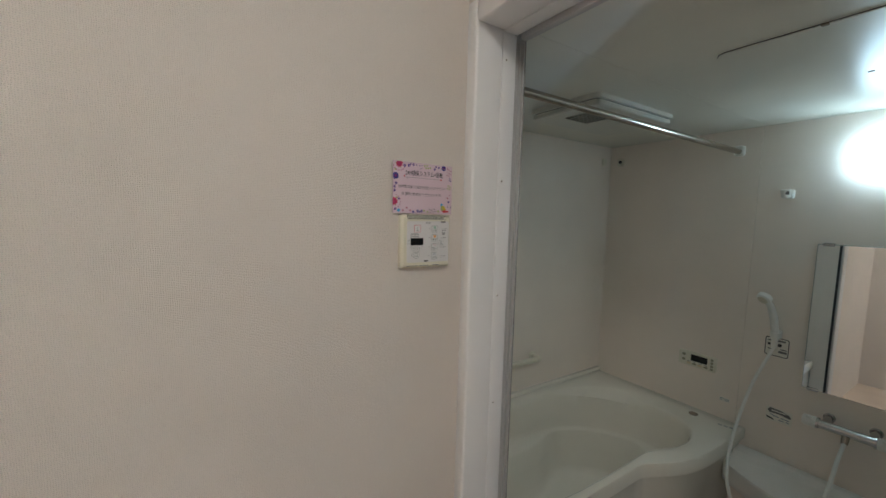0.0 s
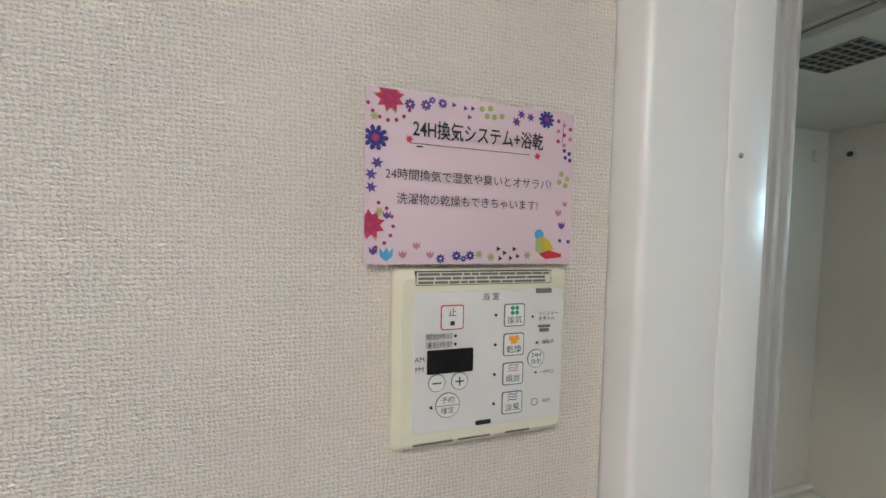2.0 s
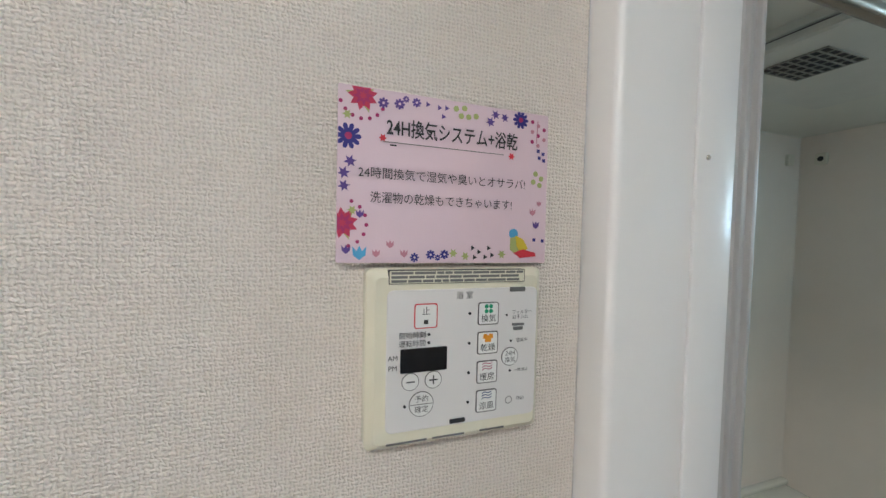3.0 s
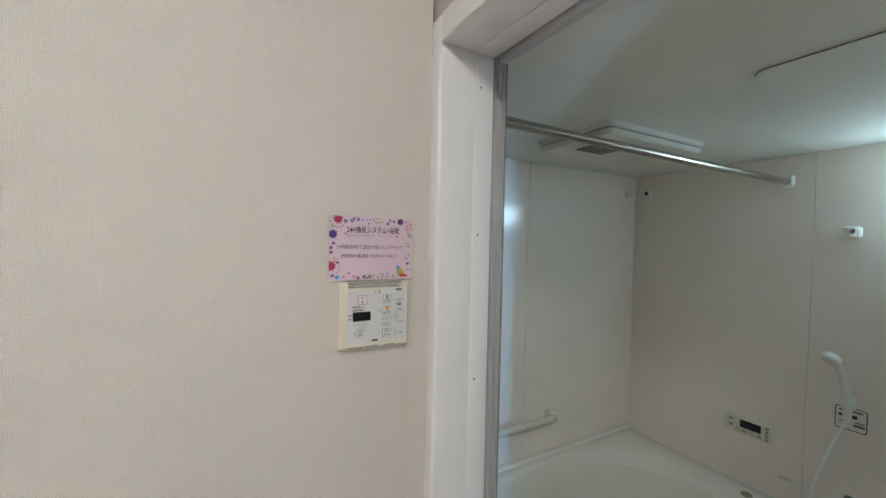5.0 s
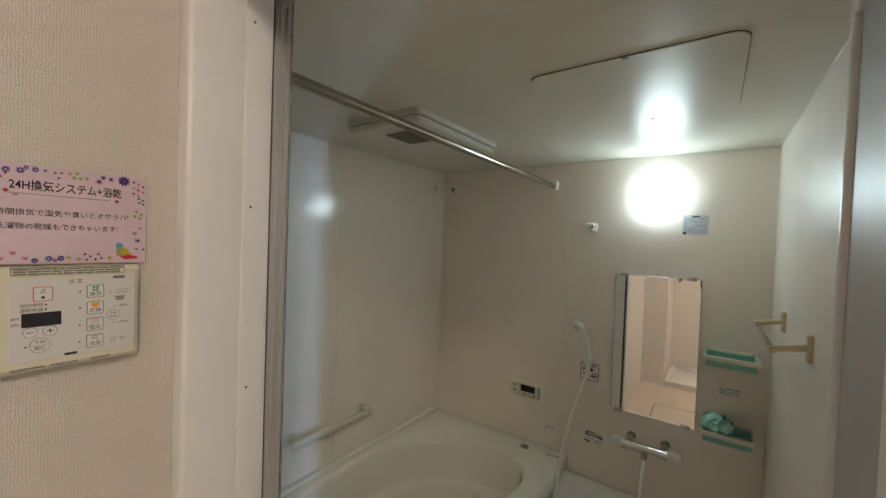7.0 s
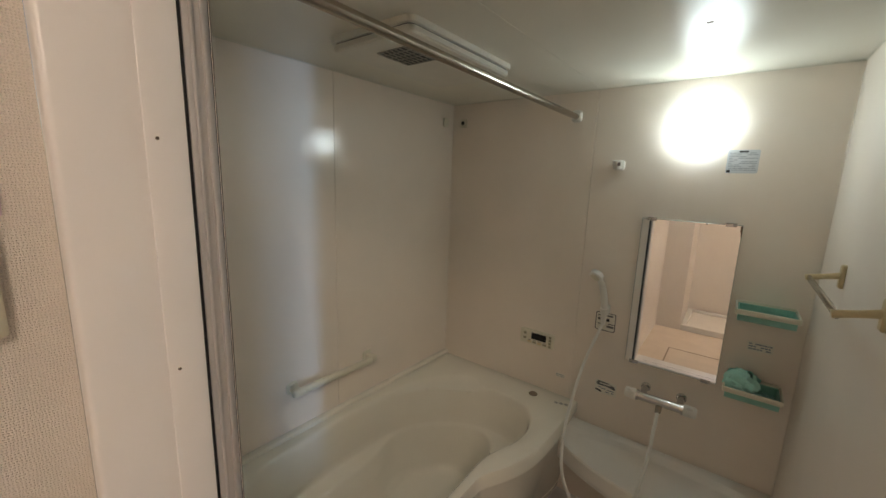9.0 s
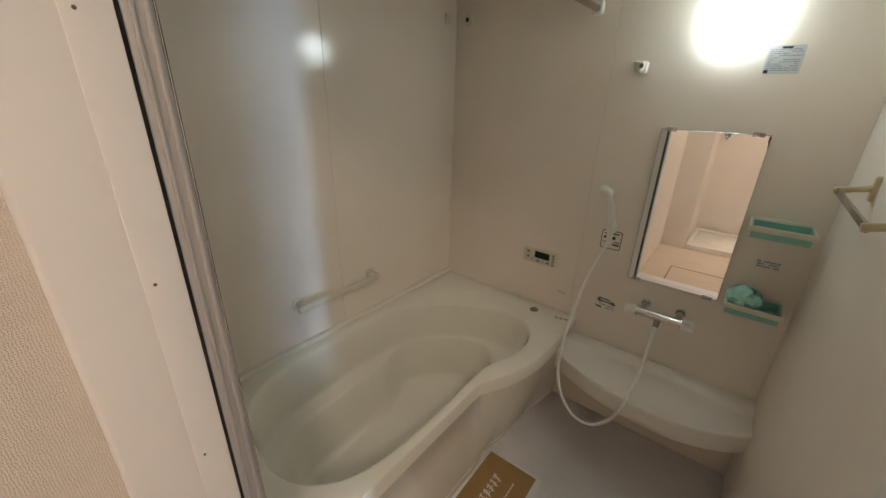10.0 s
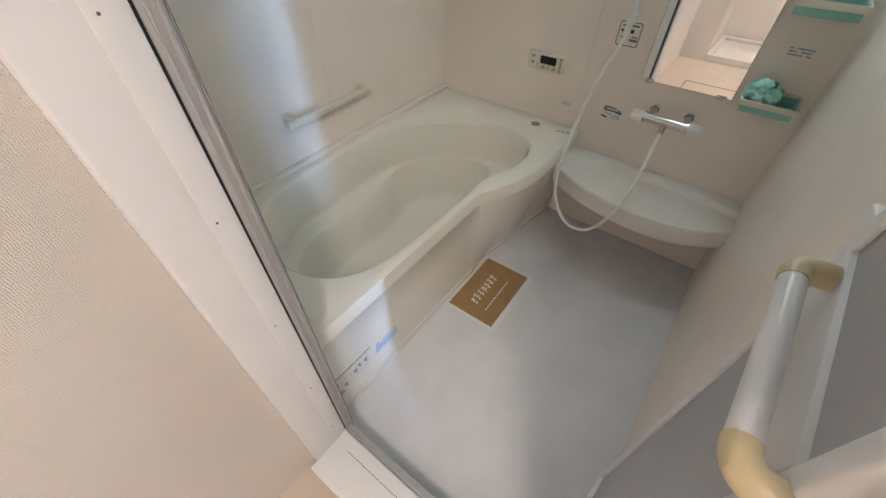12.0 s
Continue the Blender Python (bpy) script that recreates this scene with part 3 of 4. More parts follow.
# ---- wall lamp ----
lamp = thing("wall_lamp", 2.36, 0.342, 1.779, "round white glowing wall lamp", "lamp")
part("base", slab(disc(0.082, 48), facing(X1 - 0.0005, 0.342, 1.779, "-x"), 0.024, 0.003), WHITE_PLASTIC, lamp)
bm = bmesh.new()
bmesh.ops.create_uvsphere(bm, u_segments=40, v_segments=24, radius=0.0872)
bmesh.ops.transform(bm, verts=bm.verts, matrix=Matrix.Translation((2.369, 0.342, 1.779)) @ Matrix.Diagonal((0.30, 1, 1, 1)))
part("globe", bm, LAMP_GLASS, lamp)

# ---- drying rod with sockets ----
rod = thing("drying_rod", 1.62, 0.806, 1.85, "stainless steel drying rod across the bathroom", "rod")
part("bar", tube([(X0 + 0.004, 0.812, 1.853), (X1 - 0.012, 0.812, 1.846)], 0.0125, 20), STEEL, rod)
for x, way in ((X1, "-x"), (X0, "+x")):
    part("socket", slab(rounded(0.042, 0.05, 0.012, 5), facing(x, 0.812, 1.85, way), 0.02, 0.005), WHITE_PLASTIC, rod)
for i, m in enumerate((facing(X1, 1.428, 1.856, "-x"), facing(2.325, Y1, 1.856, "-y"))):
    socket = thing("rod_socket", m.translation.x, m.translation.y, m.translation.z, "small cream drying rod socket with dark hole", "socket", "spare rod sockets")
    part("plate", slab(rounded(0.04, 0.045, 0.008, 4), m, 0.012, 0.003), CREAM, socket)
    if i == 0:
        part("hole", slab(disc(0.010, 16), m, 0.0132), GASKET, socket)

# ---- ceiling dryer unit ----
DRYER_CREAM = plain("cream_dryer_case", (0.70, 0.675, 0.60, 1), 0.35, vary=0.05, scale=10)
SLAT = plain("grey_slat", (0.33, 0.31, 0.26, 1), 0.5)
dryer = thing("ceiling_dryer", 1.69, 1.09, TOP, "cream ceiling ventilation dryer with slotted grille", "dryer")
DX0, DX1, DY0, DY1 = 1.383, 1.905, 0.884, 1.215
part("flange", slab(rounded(DX1 - DX0, DY1 - DY0, 0.02, 5, 0, 0), facing((DX0 + DX1) / 2, (DY0 + DY1) / 2, TOP, "-z"), 0.017, 0.002), DRYER_CREAM, dryer)
part("groove", slab(rounded(DX1 - DX0 - 0.02, DY1 - DY0 - 0.02, 0.02, 5, 0, 0), facing((DX0 + DX1) / 2, (DY0 + DY1) / 2, TOP - 0.017, "-z"), 0.004), GREY_INK, dryer)
part("cover", slab(rounded(DX1 - DX0 - 0.012, DY1 - DY0 - 0.012, 0.02, 5, 0, 0), facing((DX0 + DX1) / 2, (DY0 + DY1) / 2, TOP - 0.021, "-z"), 0.019, 0.005), DRYER_CREAM, dryer)
grille = part("grille", box(1.463, 1.598, 0.968, 1.092, TOP - 0.0410, TOP - 0.0400), GASKET, dryer, "dark slotted air grille")
for k in range(8):
    y = 0.968 + 0.124 * k / 7
    part("slat", box(1.463, 1.598, y - 0.0018, y + 0.0018, TOP - 0.0437, TOP - 0.0410, 0.0008, 1), SLAT, grille)
for k in range(6):
    x = 1.463 + 0.135 * k / 5
    part("slat", box(x - 0.0014, x + 0.0014, 0.968, 1.092, TOP - 0.0430, TOP - 0.0411), SLAT, grille)

# ---- ceiling hatch ----
hatch = thing("access_hatch", 1.594, 0.3105, TOP, "cream ceiling access hatch with rounded corners", "hatch")
part("gap", slab(rounded(0.4578, 0.4325, 0.035, 6), facing(1.594, 0.3105, TOP + 0.0005, "-z"), 0.002), GASKET, hatch)
part("panel", slab(rounded(0.4555, 0.4300, 0.034, 6), facing(1.594, 0.3105, TOP, "-z"), 0.004, 0.001), PANEL_CEILING, hatch)
for x in (1.3665, 1.8215):
    part("latch", slab(rounded(0.010, 0.014, 0.002, 3), facing(x, 0.306, TOP - 0.002, "-z"), 0.004, 0.001), HATCH_TRIM, hatch)

# ---- tap, shower and hose ----
tap = thing("shower_tap", 2.36, 0.335, 0.69, "chrome thermostatic shower tap with white knobs", "tap")
part("body", tube([(2.318, 0.425, 0.690), (2.318, 0.255, 0.690)], 0.0175, 28), CHROME, tap)
for y0, y1, s in ((0.425, 0.470, 1), (0.258, 0.212, -1)):
    knob = part("knob", tube([(2.318, y0, 0.690), (2.318, y0 + s * 0.006, 0.690), (2.318, y1 - s * 0.006, 0.690), (2.318, y1, 0.690)], [0.020, 0.0225, 0.0215, 0.017], 14), WHITE_PLASTIC, tap, "white plastic knob")
    part("knob_ring", tube([(2.318, y0 - s * 0.006, 0.690), (2.318, y0 + s * 0.002, 0.690)], 0.0225, 24), CHROME, knob)
    part("knob_tab", box(2.298, 2.308, min(y0, y1) + 0.012, max(y0, y1) - 0.012, 0.703, 0.716, 0.003, 2), WHITE_PLASTIC, knob)
for y in (0.405, 0.272):
    part("elbow", tube(spline([(2.398, y, 0.698), (2.36, y, 0.698), (2.335, y, 0.694), (2.318, y, 0.690)], 5), 0.0125, 16), CHROME, tap)
    part("flange", slab(disc(0.019, 28), facing(X1, y, 0.698, "-x"), 0.009, 0.004), CHROME, tap)
part("outlet", tube([(2.316, 0.34, 0.68), (2.312, 0.34, 0.660), (2.304, 0.34, 0.646)], [0.012, 0.012, 0.010], 16), STEEL, tap)

holder = thing("shower_holder", 2.385, 0.60, 1.00, "white shower head holder on the wall", "holder", "shower holders")
part("mount", slab(rounded(0.030, 0.045, 0.010, 5), facing(X1, 0.60, 1.005, "-x"), 0.022, 0.005), WHITE_PLASTIC, holder)
part("clamp", tube([(2.352, 0.597, 0.992), (2.349, 0.598, 1.022)], [0.016, 0.019], 18), WHITE_PLASTIC, holder)
holder = thing("shower_holder", 2.385, 0.610, 1.638, "white shower head holder on the wall", "holder", "shower holders")
part("mount", slab(rounded(0.034, 0.042, 0.011, 5), facing(X1, 0.610, 1.638, "-x"), 0.022, 0.005), WHITE_PLASTIC, holder)
part("clamp", tube([(2.355, 0.612, 1.622), (2.350, 0.613, 1.656)], [0.015, 0.0185], 18), WHITE_PLASTIC, holder)
part("slot", slab(rounded(0.013, 0.016, 0.004, 4), facing(2.336, 0.603, 1.640, "-x"), 0.001), GREY_INK, holder)

shower = thing("hand_shower", 2.33, 0.60, 1.0, "white hand shower hanging in its wall holder", "shower")
grip = spline([(2.352, 0.597, 0.965), (2.350, 0.598, 1.01), (2.338, 0.604, 1.08), (2.318, 0.612, 1.135), (2.285, 0.620, 1.168)], 6)
part("grip", tube(grip, [0.0105 + 0.004 * math.sin(math.pi * i / (len(grip) - 1)) for i in range(len(grip))], 18), WHITE_PLASTIC, shower)
m = look((2.262, 0.628, 1.172), (2.14, 0.668, 1.06)) @ pose(0, 0, 0, 180, 0, 0)
part("spray_head", slab(disc(0.027, 32), Matrix.Translation(-0.022 * (m.to_3x3() @ Vector((0, 0, 1)))) @ m, 0.024, 0.006), WHITE_PLASTIC, shower)
part("spray_plate", slab(disc(0.020, 24), Matrix.Translation(0.002 * (m.to_3x3() @ Vector((0, 0, 1)))) @ m, 0.0012), CREAM, shower)
part("collar", tube([(2.352, 0.597, 0.968), (2.352, 0.598, 0.948)], [0.0115, 0.009], 16), WHITE_PLASTIC, shower)
hose = spline([(2.352, 0.598, 0.950), (2.335, 0.612, 0.90), (2.265, 0.642, 0.76), (2.150, 0.650, 0.57), (2.060, 0.630, 0.43), (2.028, 0.588, 0.335), (2.016, 0.520, 0.272), (2.014, 0.445, 0.275), (2.020, 0.385, 0.335), (2.036, 0.352, 0.425), (2.070, 0.337, 0.510), (2.130, 0.332, 0.585), (2.200, 0.335, 0.625), (2.270, 0.338, 0.640), (2.310, 0.340, 0.650)], 10)
part("hose", tube(hose, 0.0064, 14), WHITE_PLASTIC, shower, "glossy white shower hose in a loop")

# ---- bath control panel on the wall ----
OLIVE_BUTTON = plain("olive_button", (0.34, 0.32, 0.22, 1), 0.4, vary=0.06)
bath_panel = thing("bath_control_panel", 2.39, 0.915, 0.774, "cream bath water control panel with dark display", "control panel")
m = facing(X1, 0.915, 0.774, "-x")
part("case", slab(rounded(0.178, 0.076, 0.006, 4), m, 0.016, 0.004), CREAM, bath_panel)
part("display", slab(rounded(0.078, 0.034, 0.003, 3, 0.012, 0.010), m, 0.0168), BLACK_GLOSS, bath_panel, "black display window")
for k in range(2):
    part("button", slab(rounded(0.016, 0.013, 0.003, 3, -0.062, 0.018 - 0.026 * k), m, 0.0185, 0.001), OLIVE_BUTTON, bath_panel)
    for j in range(2):
        part("button", slab(rounded(0.013, 0.012, 0.003, 3, 0.072 - 0.0 * j, 0.024 - 0.016 * (k * 2 + j)), m, 0.0185, 0.001), OLIVE_BUTTON, bath_panel)
for k in range(4):
    part("button", slab(rounded(0.020, 0.009, 0.003, 3, -0.036 + 0.027 * k, -0.023), m, 0.0182, 0.001), OLIVE_BUTTON if k % 2 else YELLOWED, bath_panel)
    part("caption", slab(rounded(0.014, 0.0025, 0.001, 2, -0.036 + 0.027 * k, -0.0135), m, 0.0166), GREY_INK, bath_panel)

# ---- grab rail over the tub ----
rail = thing("grab_rail", 1.575, 1.46, 0.73, "cream straight grab rail above the tub", "grab rail")
part("bar", box(1.392, 1.758, 1.436, 1.459, 0.705, 0.735, 0.010, 4), CREAM, rail)
for x, w in ((1.384, 0.028), (1.770, 0.016)):
    part("post", box(x - 0.014, x + 0.014, 1.448, Y1 - 0.0004, 0.706, 0.734, 0.008, 4), CREAM, rail)
    part("end_cap", box(x - w, x + w, 1.435, 1.460, 0.704, 0.736, 0.011, 4), CREAM, rail)
    part("wall_plate", slab(rounded(0.048, 0.048, 0.012, 5), facing(x, Y1, 0.720, "-y"), 0.008, 0.003), CREAM, rail)

# ---- corner shelves ----


def shelf_tray(y0, y1, z):
    tray = thing("shelf_tray", 2.33, (y0 + y1) / 2, z - 0.03, "cream wall shelf with a teal soap tray", "shelf", "bath shelves")
    xf = 2.268
    part("front_bar", box(xf, xf + 0.007, y0, y1, z - 0.019, z, 0.0025, 2), CREAM, tray)
    for y in (y0, y1 - 0.006):
        part("side_bar", box(xf + 0.007, X1 - 0.001, y, y + 0.006, z - 0.022, z, 0.002, 2), CREAM, tray)
    part("back_bar", box(X1 - 0.008, X1 - 0.0005, y0 + 0.006, y1 - 0.006, z - 0.026, z + 0.004, 0.002, 2), CREAM, tray)
    bm = box(xf + 0.009, X1 - 0.010, y0 + 0.008, y1 - 0.008, z - 0.042, z - 0.037, 0.001, 1)
    box(xf + 0.009, xf + 0.012, y0 + 0.008, y1 - 0.008, z - 0.038, z - 0.004, 0.001, 1, bm=bm)
    box(X1 - 0.013, X1 - 0.010, y0 + 0.008, y1 - 0.008, z - 0.038, z - 0.004, 0.001, 1, bm=bm)
    box(xf + 0.012, X1 - 0.013, y0 + 0.008, y0 + 0.011, z - 0.038, z - 0.004, 0.001, 1, bm=bm)
    box(xf + 0.012, X1 - 0.013, y1 - 0.011, y1 - 0.008, z - 0.038, z - 0.004, 0.001, 1, bm=bm)
    insert = part("insert", bm, TEAL, tray, "teal plastic soap insert")
    for k in range(9):
        y = y0 + 0.02 + (y1 - y0 - 0.04) * k / 8
        part("rib", box(xf + 0.014, X1 - 0.015, y - 0.002, y + 0.002, z - 0.037, z - 0.033, 0.001, 1), TEAL, insert)


shelf_tray(-0.020, 0.152, 1.148)
shelf_tray(-0.018, 0.150, 0.856)


def bath_puff(x, y, z, r):
    """A gathered net ball: ruffled ribbons wound through one knot."""
    puff = thing("bath_puff", x, y, z - r * 0.8, "crumpled turquoise net bath puff on the shelf", "bath puff")
    rng = random.Random(4)
    bm = bmesh.new()
    for _ in range(70):
        axis = Vector((rng.gauss(0, 1), rng.gauss(0, 1), rng.gauss(0, 1))).normalized()
        side = axis.orthogonal().normalized()
        up = axis.cross(side)
        rad, wide, lumps, ph = r * rng.uniform(0.45, 0.98), r * rng.uniform(0.12, 0.24), rng.randint(3, 5), rng.uniform(0, 6)
        mid = axis * r * rng.uniform(-0.25, 0.25)
        prev = first = None
        for k in range(28):
            a = 2 * math.pi * k / 28
            q = rad * (1 + 0.13 * math.sin(lumps * a + ph))
            c = mid + (side * math.cos(a) + up * math.sin(a)) * q
            d = (axis + 0.6 * math.sin(lumps * 1.5 * a) * c.normalized()).normalized() * wide
            scale = Vector((1, 1.04, 0.86))
            pair = [bm.verts.new(Vector((x, y, z)) + Vector(u * v for u, v in zip(p, scale))) for p in (c - d, c + d)]
            if prev:
                bm.faces.new((prev[0], prev[1], pair[1], pair[0]))
            else:
                first = pair
            prev = pair
        bm.faces.new((prev[0], prev[1], first[1], first[0]))
    part("net", bm, PUFF, puff, angle=180)


bath_puff(2.325, 0.098, 0.866, 0.050)

# ---- towel bar on the end wall ----
towel = thing("towel_bar", 1.87, -0.02, 1.33, "short steel towel bar on cream brackets", "towel bar")
part("bar", box(1.664, 2.072, 0.008, 0.016, 1.314, 1.330, 0.003, 2), STEEL, towel)
for x in (1.669, 2.068):
    bm = slab(rounded(0.024, 0.064, 0.006, 4), facing(x, Y0, 1.336, "+y"), 0.010, 0.003)
    tube([(x, Y0 + 0.006, 1.338), (x, Y0 + 0.04, 1.330), (x, 0.020, 1.322)], [0.009, 0.0075, 0.0085], 12, bm=bm)
    part("bracket", bm, YELLOWED, towel, "yellowed cream bracket")

# ---- stickers on the walls ----


def sticker(name, label, m, w, h, rows, base=STICKER, ink=GREY_INK, seed=1, heavy=0.5):
    rng = random.Random(seed)
    ob = thing(name, *m.translation, label, "sticker")
    part("sheet", slab(rounded(w, h, min(w, h) * 0.06, 2), m, 0.0006), base, ob)
    for k in range(rows):
        y = h * (0.40 - 0.80 * (k + 0.5) / rows)
        x = -w * 0.44
        while x < w * 0.40:
            step = w * rng.uniform(0.05, 0.22)
            x2 = min(x + step, w * 0.44)
            if rng.random() < 0.85:
                part("print", slab([(x, y - h * heavy * 0.4 / rows), (x2, y - h * heavy * 0.4 / rows), (x2, y + h * heavy * 0.4 / rows), (x, y + h * heavy * 0.4 / rows)], m, 0.0008), ink, ob)
            x = x2 + w * 0.02
    return ob


PALE_STICKER = plain("pale_blue_sticker", (0.60, 0.62, 0.64, 1), 0.4, vary=0.04, scale=50)
FAINT_INK = plain("faint_grey_ink", (0.30, 0.33, 0.36, 1), 0.5)
CLEAR_STICKER = plain("cream_film_sticker", (0.80, 0.76, 0.67, 1), 0.3, vary=0.04, scale=50)
caution = sticker("caution_label", "pale blue caution label below the wall lamp", facing(X1, 0.203, 1.653, "-x"), 0.092, 0.082, 11, PALE_STICKER, FAINT_INK, 3, 0.4)
for x, y, w, h in ((-0.038, -0.034, 0.011, 0.010), (0.0, 0.035, 0.026, 0.006)):
    part("print", slab(rounded(w, h, 0.001, 2, x, y), facing(X1, 0.203, 1.653, "-x"), 0.0011), INK, caution)
shower_label = thing("shower_label", X1, 0.600, 0.943, "small clear label with black border under the shower", "sticker")
m = facing(X1, 0.600, 0.943, "-x")
part("border", slab(rounded(0.086, 0.086, 0.009, 4), m, 0.0004), INK, shower_label)
part("field", slab(rounded(0.080, 0.080, 0.007, 4), m, 0.0006), CLEAR_STICKER, shower_label)
for x, y, w, h in ((-0.028, 0.010, 0.010, 0.010), (0.010, 0.010, 0.013, 0.013), (0.014, 0.030, 0.034, 0.007), (0.024, -0.008, 0.024, 0.005), (0.022, -0.020, 0.030, 0.010), (-0.026, -0.012, 0.012, 0.004), (-0.026, 0.028, 0.014, 0.005)):
    part("print", slab(rounded(w, h, 0.0015, 2, x, y), m, 0.0008), INK if w < 0.014 and h > 0.006 else GREY_INK, shower_label)
tap_label = thing("tap_label", X1, 0.567, 0.628, "clear label with a printed tap drawing beside the tap", "sticker")
m = facing(X1, 0.567, 0.628, "-x")
part("film", slab(rounded(0.094, 0.064, 0.005, 3), m, 0.0004), CLEAR_STICKER, tap_label)
part("print", slab([(-0.042, 0.016), (-0.034, 0.029), (0.004, 0.027), (0.036, 0.017), (0.043, 0.005), (0.036, 0.001), (0.006, 0.008), (-0.020, 0.007), (-0.034, 0.006)], m, 0.0007), GREY_INK, tap_label, "dark printed drawing")
part("print", slab([(-0.044, -0.013), (-0.018, -0.018), (-0.016, -0.026), (-0.042, -0.021)], m, 0.0007), INK, tap_label)
for x, y, w in ((-0.010, -0.006, 0.022), (0.022, -0.008, 0.030), (0.010, -0.019, 0.018), (0.032, -0.018, 0.012), (-0.026, -0.002, 0.012)):
    part("print", slab(rounded(w, 0.004, 0.001, 2, x, y), m, 0.0007), FAINT_INK, tap_label)
part("print", slab(rounded(0.050, 0.005, 0.001, 2, -0.002, 0.018), m, 0.0009), CLEAR_STICKER, tap_label)
sticker("shelf_label", "small clear label between the two shelves", facing(X1, 0.060, 0.985, "-x"), 0.076, 0.036, 3, CLEAR_STICKER, FAINT_INK, 9, 0.5)
sticker("seam_label", "tiny clear label above the tub edge", facing(X1, 0.781, 0.614, "-x"), 0.046, 0.020, 2, CLEAR_STICKER, FAINT_INK, 11, 0.4)
APRON_AT = facing(1.02, 0.8042, 0.185, "-y") @ pose(0, 0, 0, 1.9, 0, 0)
apron = thing("apron_label", 1.02, 0.8042, 0.185, "clear caution label with a black line on the apron", "sticker")
part("sheet", slab(rounded(0.325, 0.125, 0.004, 2), APRON_AT, 0.0006), ENAMEL, apron)


def apron_print(x0, x1, y0, y1, ink, up=0.0009):
    part("print", slab([(x0, y0), (x1, y0), (x1, y1), (x0, y1)], APRON_AT, up), ink, apron)


part("line", slab([(-0.156, 0.050), (0.024, 0.047), (0.024, 0.0515), (-0.156, 0.0545)], APRON_AT, 0.0011), INK, apron)
PALE_BLUE_PRINT = plain("pale_blue_print", (0.42, 0.55, 0.72, 1), 0.5, vary=0.08, scale=60)
apron_print(0.046, 0.158, -0.030, 0.012, PALE_BLUE_PRINT, 0.0008)
apron_print(0.050, 0.066, 0.018, 0.025, GREY_INK)
apron_print(0.076, 0.156, 0.022, 0.025, FAINT_INK)
rng = random.Random(13)
for x, y, w in ((-0.147, 0.020, 0.016), (-0.140, -0.052, 0.022), (-0.108, -0.030, 0.012), (-0.062, -0.004, 0.015), (-0.040, 0.006, 0.012), (-0.012, 0.002, 0.014)):
    apron_print(x, x + w, y, y + 0.010, GREY_INK)
    apron_print(x + w * 0.3, x + w * 1.2, y - 0.012, y - 0.006, GREY_INK)
for k in range(5):
    x = -0.150
    while x < 0.0:
        w = rng.uniform(0.010, 0.035)
        apron_print(x, min(x + w, 0.02), 0.034 - 0.018 * k, 0.0365 - 0.018 * k, FAINT_INK, 0.0007)
        x += w + 0.006

# ---- printed sheet on the floor ----
sheet = thing("floor_sheet", 1.675, 0.68, 0.0, "brown printed paper sheet with white edges on the floor", "paper sheet")
part("paper", slab(rounded(0.372, 0.250, 0.004, 2), pose(1.674, 0.677, 0.001, 0, 0, 1.0), 0.0012), PAPER_WHITE, sheet)
m = pose(1.674, 0.681, 0.001, 0, 0, 1.0)
part("print", slab([(-0.170, -0.106), (0.174, -0.106), (0.174, 0.118), (-0.170, 0.118)], m, 0.0018), KRAFT, sheet, "brown printed field")
rng = random.Random(4)
for k in range(7):
    x, y, tall = -0.104 + 0.028 * k, 0.008, 0.040
    for n in range(3):
        xa, ya = x + rng.uniform(0.0, 0.005), y + tall * (0.15 + 0.32 * n) + rng.uniform(-0.003, 0.003)
        wide, rise = rng.uniform(0.012, 0.022), rng.uniform(-0.004, 0.010)
        part("letter_bar", slab([(xa, ya), (xa + wide, ya + rise), (xa + wide, ya + rise + 0.0045), (xa, ya + 0.0045)], m, 0.0022 + 0.0002 * n), PAPER_WHITE, sheet)
    part("letter_bar", slab([(x + 0.004, y), (x + 0.0085, y), (x + 0.018, y + tall), (x + 0.0135, y + tall)], m, 0.0029), PAPER_WHITE, sheet)
for k in range(11):
    x = -0.11 + 0.019 * k
    part("letter_bar", slab([(x, -0.042), (x + 0.014, -0.042), (x + 0.014, -0.037), (x, -0.037)], m, 0.0024), PAPER_WHITE, sheet)

# ---- control panel of the dryer, on the washroom wall ----
PANEL_FACE = plain("pale_grey_panel_face", (0.70, 0.675, 0.66, 1), 0.45, vary=0.02, scale=25)
PLATE = plain("ivory_plate", (0.72, 0.68, 0.54, 1), 0.35, vary=0.05, scale=20)
BUTTON = plain("white_button", (0.74, 0.73, 0.71, 1), 0.4, vary=0.02, scale=40)
RED = plain("red_print", (0.55, 0.03, 0.05, 1), 0.5)
GREEN = plain("green_print", (0.03, 0.30, 0.15, 1), 0.5)
ORANGE = plain("orange_print", (0.80, 0.33, 0.03, 1), 0.5)
SLATE = plain("slate_blue_print", (0.10, 0.14, 0.24, 1), 0.5)
PINK = plain("pink_card_paper", (0.70, 0.54, 0.60, 1), 0.65, vary=0.03, scale=14, grain=0.05)
MAGENTA = plain("magenta_print", (0.34, 0.022, 0.12, 1), 0.6)
CRIMSON = plain("crimson_print", (0.46, 0.03, 0.085, 1), 0.6)
PURPLE = plain("purple_print", (0.10, 0.05, 0.24, 1), 0.6)
NAVY = plain("navy_print", (0.03, 0.025, 0.20, 1), 0.6)
OLIVE = plain("olive_print", (0.36, 0.40, 0.14, 1), 0.6)
SKY = plain("sky_blue_print", (0.10, 0.36, 0.62, 1), 0.6)
